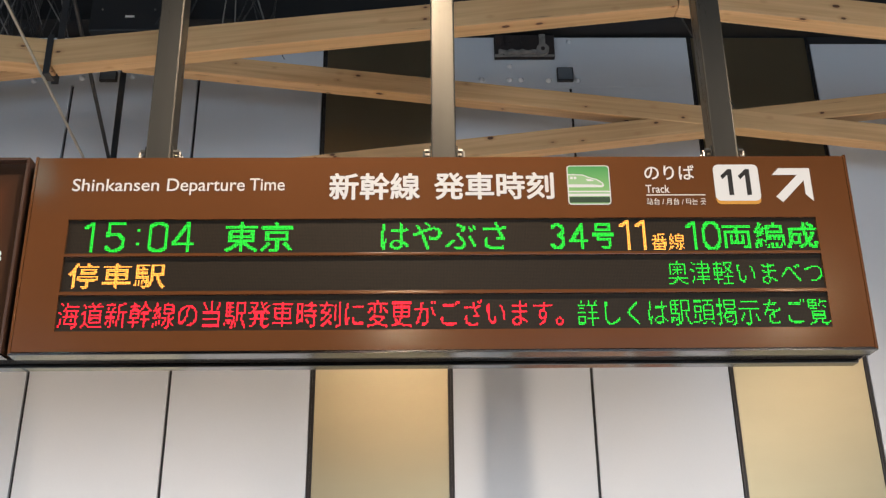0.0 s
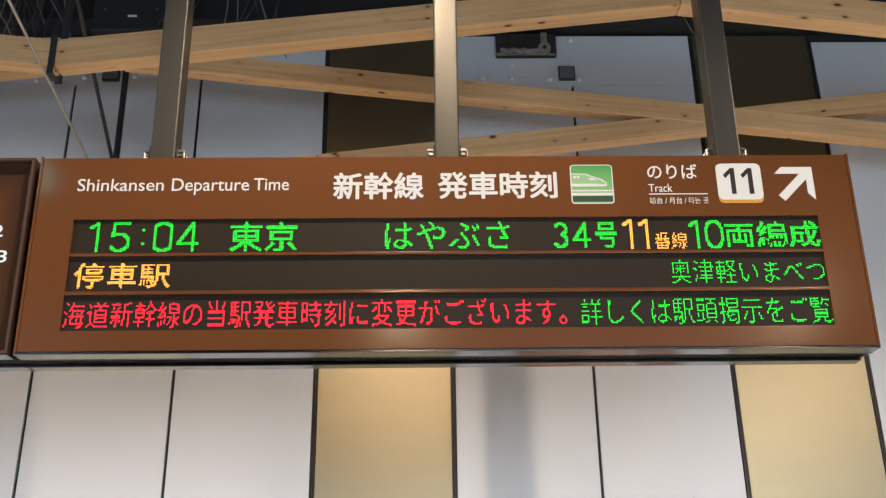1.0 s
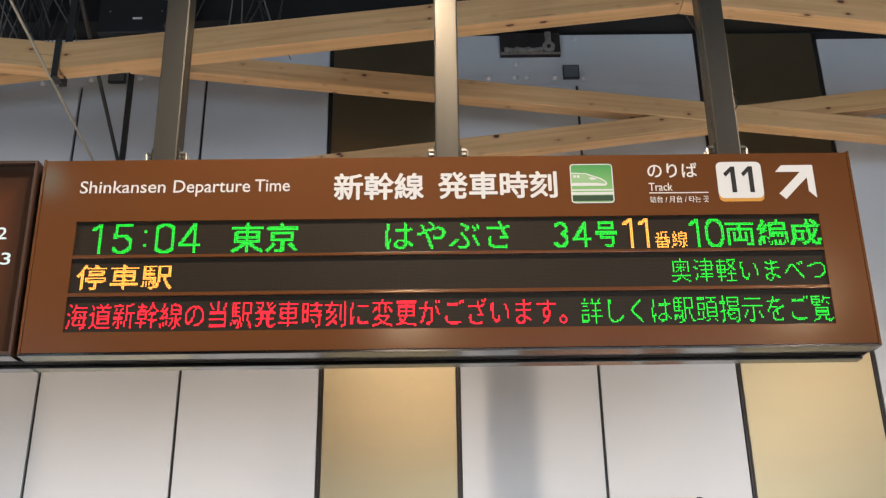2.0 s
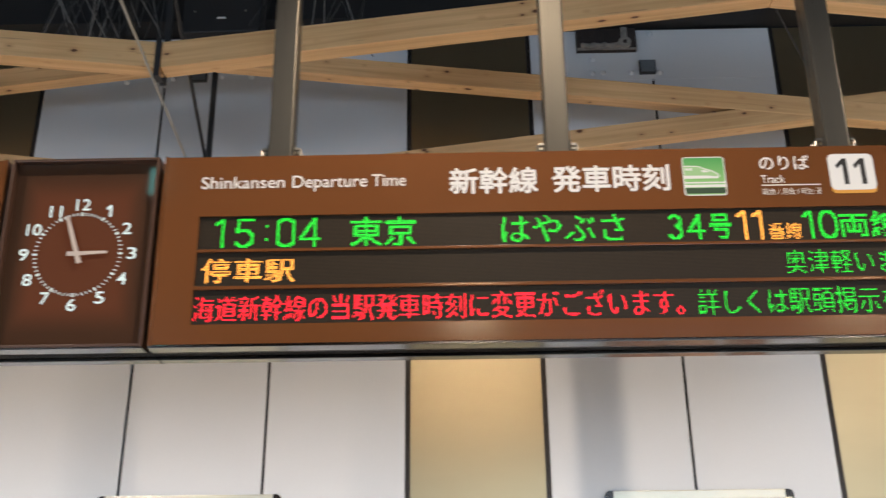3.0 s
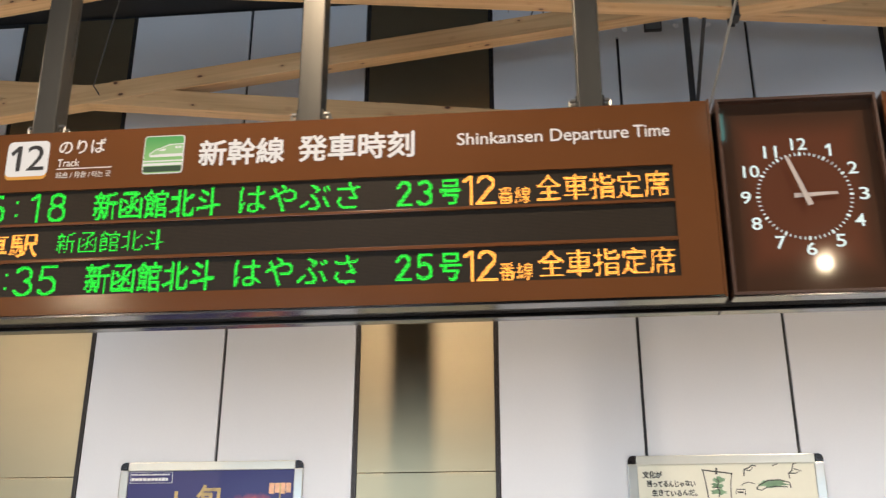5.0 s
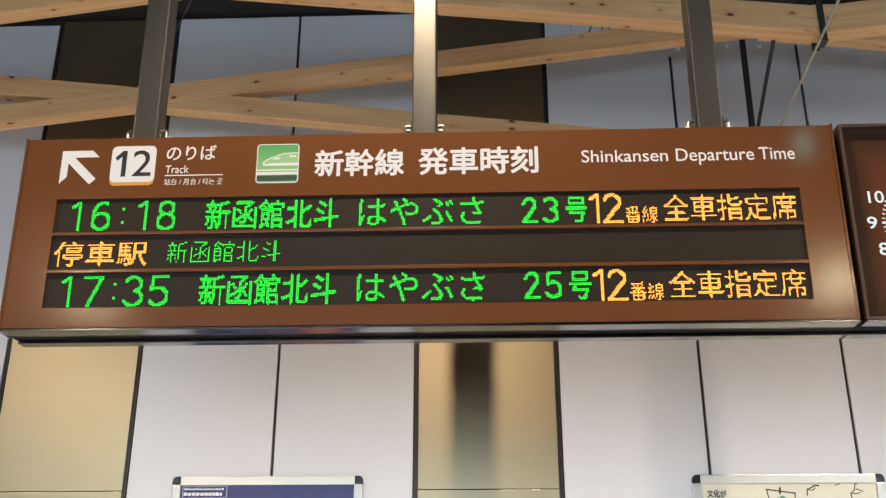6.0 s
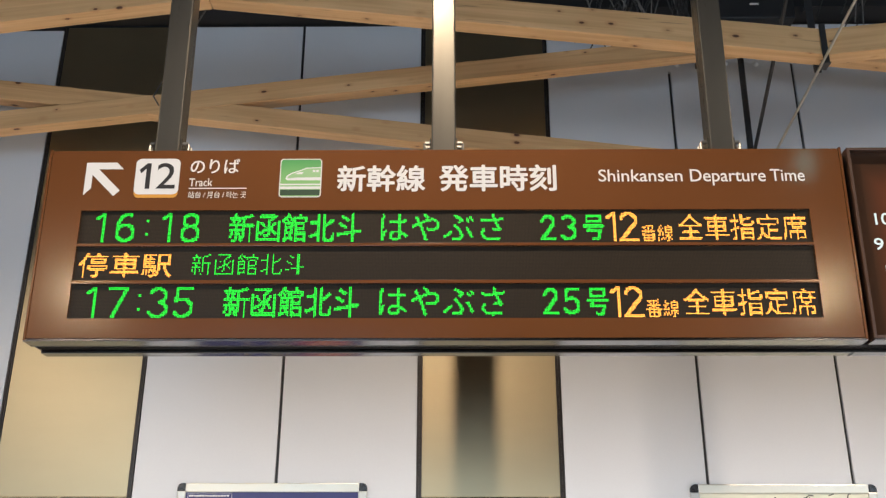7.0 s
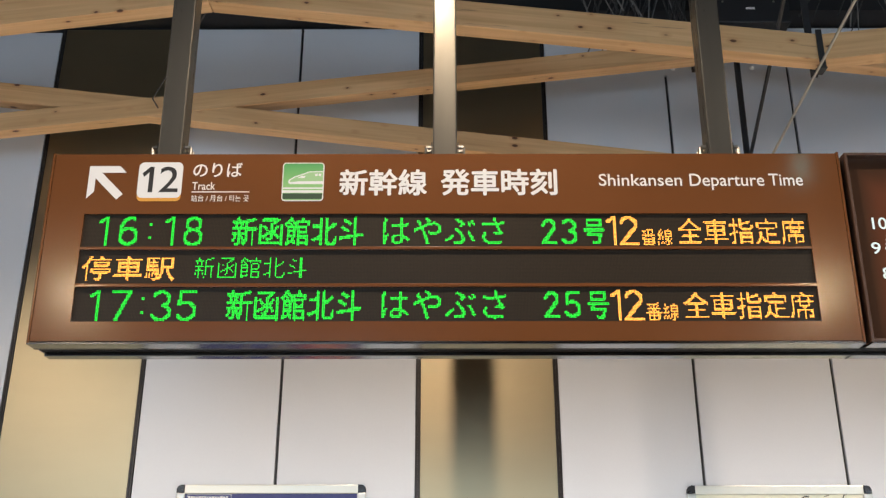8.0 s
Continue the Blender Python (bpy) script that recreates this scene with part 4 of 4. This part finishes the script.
# cream hand-drawn poster
sheet2 = next(c for c in p2.children if c.name.split(".")[0] == "sheet")
for body, x0, x1, z0, z1 in (("文化が", -0.445, -0.340, 0.648, 0.688), ("残ってるんじゃない", -0.425, -0.165, 0.600, 0.636), ("生きているんだ。", -0.400, -0.160, 0.552, 0.588)):
    for o in lettering(body, x0, x1, z0, z1, -0.0160, INK, p2, 0.03):
        o.name = "brush_letter"
        o.location.z = 0.003 * rnd.uniform(-1, 1)
        o.parent = sheet2
for pts, w in (([(-0.125, 0.690), (-0.05, 0.680), (0.035, 0.668)], 0.007), ([(-0.120, 0.688), (-0.110, 0.62), (-0.098, 0.50)], 0.006), ([(0.032, 0.668), (0.020, 0.60), (0.016, 0.50)], 0.005), ([(-0.048, 0.70), (-0.050, 0.665)], 0.011)):
    print_on(p2, "flag_outline", stroke(pts, w), INK, 2)
for cz_, rx in ((0.635, 0.030), (0.605, 0.034), (0.572, 0.036)):
    print_on(p2, "tree_ink", blob(-0.045 + 0.008 * (cz_ > 0.61), cz_, rx, 0.015, int(cz_ * 1000), 26, 0.75), PRINT_GREEN, 1)
print_on(p2, "hill_ink", blob(0.24, 0.612, 0.082, 0.018, 8, 26, 0.7), PRINT_GREEN, 1)
print_on(p2, "tree_ink", stroke([(-0.050, 0.645), (-0.040, 0.622), (-0.052, 0.600), (-0.040, 0.575), (-0.046, 0.545)], 0.006), INK, 2)
print_on(p2, "tree_ink", stroke([(-0.070, 0.593), (-0.050, 0.597), (-0.030, 0.590)], 0.004), INK, 2)
for pts, w in (
    ([(0.155, 0.585), (0.17, 0.605), (0.22, 0.630), (0.28, 0.632), (0.33, 0.618), (0.335, 0.590)], 0.006),
    ([(0.155, 0.585), (0.18, 0.578), (0.21, 0.592), (0.25, 0.598), (0.32, 0.594)], 0.005),
    ([(0.095, 0.655), (0.10, 0.690), (0.125, 0.698), (0.14, 0.71), (0.165, 0.708)], 0.007),
    ([(0.10, 0.688), (0.13, 0.682), (0.145, 0.70)], 0.005),
    ([(0.25, 0.708), (0.28, 0.718)], 0.005),
    ([(0.335, 0.64), (0.33, 0.665), (0.35, 0.68), (0.36, 0.715), (0.385, 0.725)], 0.006),
    ([(0.33, 0.667), (0.365, 0.665), (0.40, 0.678), (0.36, 0.69)], 0.006),
    ([(0.075, 0.602), (0.09, 0.615), (0.115, 0.622), (0.15, 0.612)], 0.004),
    ([(0.045, 0.56), (0.05, 0.585), (0.095, 0.583), (0.093, 0.555)], 0.005),
    ([(0.055, 0.57), (0.085, 0.568)], 0.008),
):
    print_on(p2, "brush_line", stroke(pts, w), INK, 2)
# brown photo poster
for x0, x1, z0, z1, m in ((-0.48, -0.10, 0.52, 0.66, PRINT_ORANGE), (-0.10, 0.20, 0.50, 0.69, PRINT_PEACH), (0.18, 0.24, 0.48, 0.64, PRINT_WHITE), (-0.46, 0.42, 0.668, 0.690, INK), (-0.40, -0.20, 0.70, 0.725, PRINT_GOLD), (0.28, 0.46, 0.50, 0.62, PRINT_ORANGE)):
    print_on(p3, "photo_patch", blob((x0 + x1) / 2, (z0 + z1) / 2, (x1 - x0) / 2, (z1 - z0) / 2, int(100 * (x0 + z0)) + 500, 20, 0.3), m, 1)

# ---- fittings on the upper wall ----
GREY_BOX = surface("grey_box", (0.13, 0.15, 0.17), 0.4)
DUSTY = surface("dusty_steel", (0.22, 0.20, 0.18), 0.6, vary=0.4, stain=12)


def junction_box(x, z, w, h):
    s = thing("junction_box", "small grey square box fixed to the white panel", "junction box", (x, WALL_Y, z), group="wall boxes")
    s.matrix_world = wall_pose(x, z)
    part("box_body", boxes((-w / 2, w / 2, -0.030, -0.001, -h / 2, h / 2), bevel=0.004), BLACK_STEEL, s)
    part("box_lid", boxes((-w / 2 + 0.007, w / 2 - 0.007, -0.034, -0.030, -h / 2 + 0.007, h / 2 - 0.007), bevel=0.001), GREY_BOX, s)


junction_box(2.780, 5.022, 0.108, 0.100)
junction_box(-0.217, 5.011, 0.112, 0.072)
for x, z in ((2.217, 4.92), (2.401, 4.92), (2.475, 4.92), (2.659, 4.916), (2.85, 4.913), (2.406, 5.026), (2.81, 5.22), (-0.405, 4.937), (-0.08, 4.945), (-0.716, 4.915), (0.12, 4.94)):
    bm = bmesh.new()
    bmesh.ops.create_cone(bm, cap_ends=True, segments=10, radius1=0.021, radius2=0.007, depth=0.026, matrix=wall_pose(x + 0.012, z + 0.073) @ pose(0, -0.0145, 0, 90, 0, 0))
    tagged(part("wall_bolt", bm, WHITE_PANEL), "white capped bolt head on the upper wall panel", "bolt", group="wall bolts")
shutter = thing("roller_unit", "dark roller unit with a dusty tube under the ceiling edge", "roller unit", (2.505, WALL_Y, 5.07))
shutter.matrix_world = wall_pose(2.517, 5.146)
DEEP_BROWN = surface("deep_brown", (0.030, 0.020, 0.017), 0.75, vary=0.5, stain=10, bump=0.2)
# solid box stands in for the cut-out recess, its darkness put in the colour
part("unit_case", boxes((-0.20, 0.20, -0.05, -0.003, 0.0, 0.165), bevel=0.004), DEEP_BROWN, shutter)
rnd = random.Random(6)
for i in range(7):
    x = -0.20 + 0.057 * i
    part("rim_flange", boxes((x, x + 0.055, -0.056, -0.050, -0.004 - 0.004 * rnd.random(), 0.005 + 0.008 * rnd.random())), DUSTY, shutter)
for i in range(6):
    x = -0.190 + 0.052 * rnd.random() * i
    part("torn_strip", boxes((x, x + 0.010 + 0.012 * rnd.random(), -0.056, -0.050, 0.06 + 0.05 * rnd.random(), 0.165)), DEEP_BROWN, shutter)
bm = bmesh.new()
rings = []
for i in range(18):
    x, r = -0.175 + 0.255 * i / 17, 0.013 + 0.006 * rnd.random()
    rings.append([bm.verts.new((x, -0.066 + r * math.cos(a * math.pi / 5), 0.021 + 0.004 * math.sin(i * 1.3) + r * math.sin(a * math.pi / 5))) for a in range(10)])
for p, q in zip(rings, rings[1:]):
    for a in range(10):
        bm.faces.new((p[a], p[(a + 1) % 10], q[(a + 1) % 10], q[a]))
bm.faces.new(rings[0])
bm.faces.new(rings[-1][::-1])
bmesh.ops.recalc_face_normals(bm, faces=bm.faces)
part("roller_tube", bm, DUSTY, shutter, "lumpy dusty pale roller tube")
part("drive_wheel", tube((0.118, -0.078, 0.040), (0.118, -0.051, 0.040), 0.042, 20), DUSTY, shutter)
part("wheel_hub", tube((0.118, -0.083, 0.040), (0.118, -0.077, 0.040), 0.014, 12), DEEP_BROWN, shutter)
part("wheel_bracket", boxes((0.098, 0.138, -0.064, -0.051, 0.08, 0.165)), DUSTY, shutter)

# ---- under the ceiling ----
proj = thing("ceiling_projector", "black box-shaped projector hung under the dark ceiling", "projector", (0.02, 1.84, 5.085))
part("projector_body", boxes((-0.25, 0.25, -0.08, 0.06, 0.0, 0.36), bevel=0.012), BLACK_STEEL, proj)
part("maker_bar", boxes((-0.030, 0.026, -0.0825, -0.0795, 0.098, 0.112)), PRINT_WHITE, proj, "small pale bar")
for x in (-0.175, 0.150):
    part("screw", tube((x, -0.084, 0.155), (x, -0.079, 0.155), 0.007, 8), CHROME, proj)
part("bracket", boxes((-0.03, 0.03, -0.03, 0.03, 0.36, 0.94)), BLACK_STEEL, proj)
CABLE = surface("cable_rubber", (0.035, 0.033, 0.033), 0.35, vary=0.3)
CABLE_PALE = surface("cable_pale", (0.16, 0.155, 0.15), 0.4)
rnd = random.Random(11)
for n in range(58):
    side = -1 if n % 5 else 1
    x = side * (0.40 + 0.62 * rnd.random())
    y = 1.35 + 0.5 * rnd.random()
    low = 4.86 + 0.16 * rnd.random()
    cu = bpy.data.curves.new("cable", "CURVE")
    cu.dimensions, cu.bevel_depth, cu.bevel_resolution = "3D", 0.0028 + 0.0026 * rnd.random(), 2
    sp = cu.splines.new("BEZIER")
    sp.bezier_points.add(2)
    sway = 0.48 * (rnd.random() - 0.5)
    for bp, co in zip(sp.bezier_points, ((x + sway, y, 6.0), (x + sway * 0.4, y + 0.05, 5.4), (x - sway * 0.7, y + 0.12, low))):
        bp.co = co
        bp.handle_left_type = bp.handle_right_type = "AUTO"
    cu.materials.append(CABLE_PALE if n % 4 == 0 else CABLE)
    tmp = bpy.data.objects.new("cable", cu)
    scene.collection.objects.link(tmp)
    bpy.context.view_layer.update()
    me = bpy.data.meshes.new_from_object(tmp)
    bpy.data.objects.remove(tmp)
    bpy.data.curves.remove(cu)
    tagged(new("cable", me), "thin cable drooping from the dark ceiling", "cable", group="ceiling cables")

# thin leads looping from the front beam to the rear lattice
for sg in (-1, 1):
    pts = [Vector((sg * 3.19, 0.87, 4.585)), Vector((sg * 3.688, 1.66, 4.496)), Vector((sg * 3.658, 1.69, 4.447))]
    bm = bmesh.new()
    for p, q in zip(pts, pts[1:]):
        tube(p, q, 0.004, 6, bm)
    tagged(part("lead", bm, CABLE), "thin black lead looping between two timber beams", "cable", group="beam leads")

# ---- small lit sign hanging above the viewer ----
guide = thing("guide_lamp", "small hanging guide lamp with a glowing teal face", "guide lamp", (-0.08, -1.05, 3.66))
part("lamp_case", boxes((-0.065, 0.065, -0.04, 0.016, 0.0, 0.17), bevel=0.005), BLACK_STEEL, guide)
part("lit_face", boxes((-0.026, 0.026, 0.016, 0.020, 0.012, 0.158)), TEAL, guide, "glowing teal face")
part("stem", tube((0, -0.012, 0.17), (0, -0.012, 2.34), 0.008, 8), BLACK_STEEL, guide)
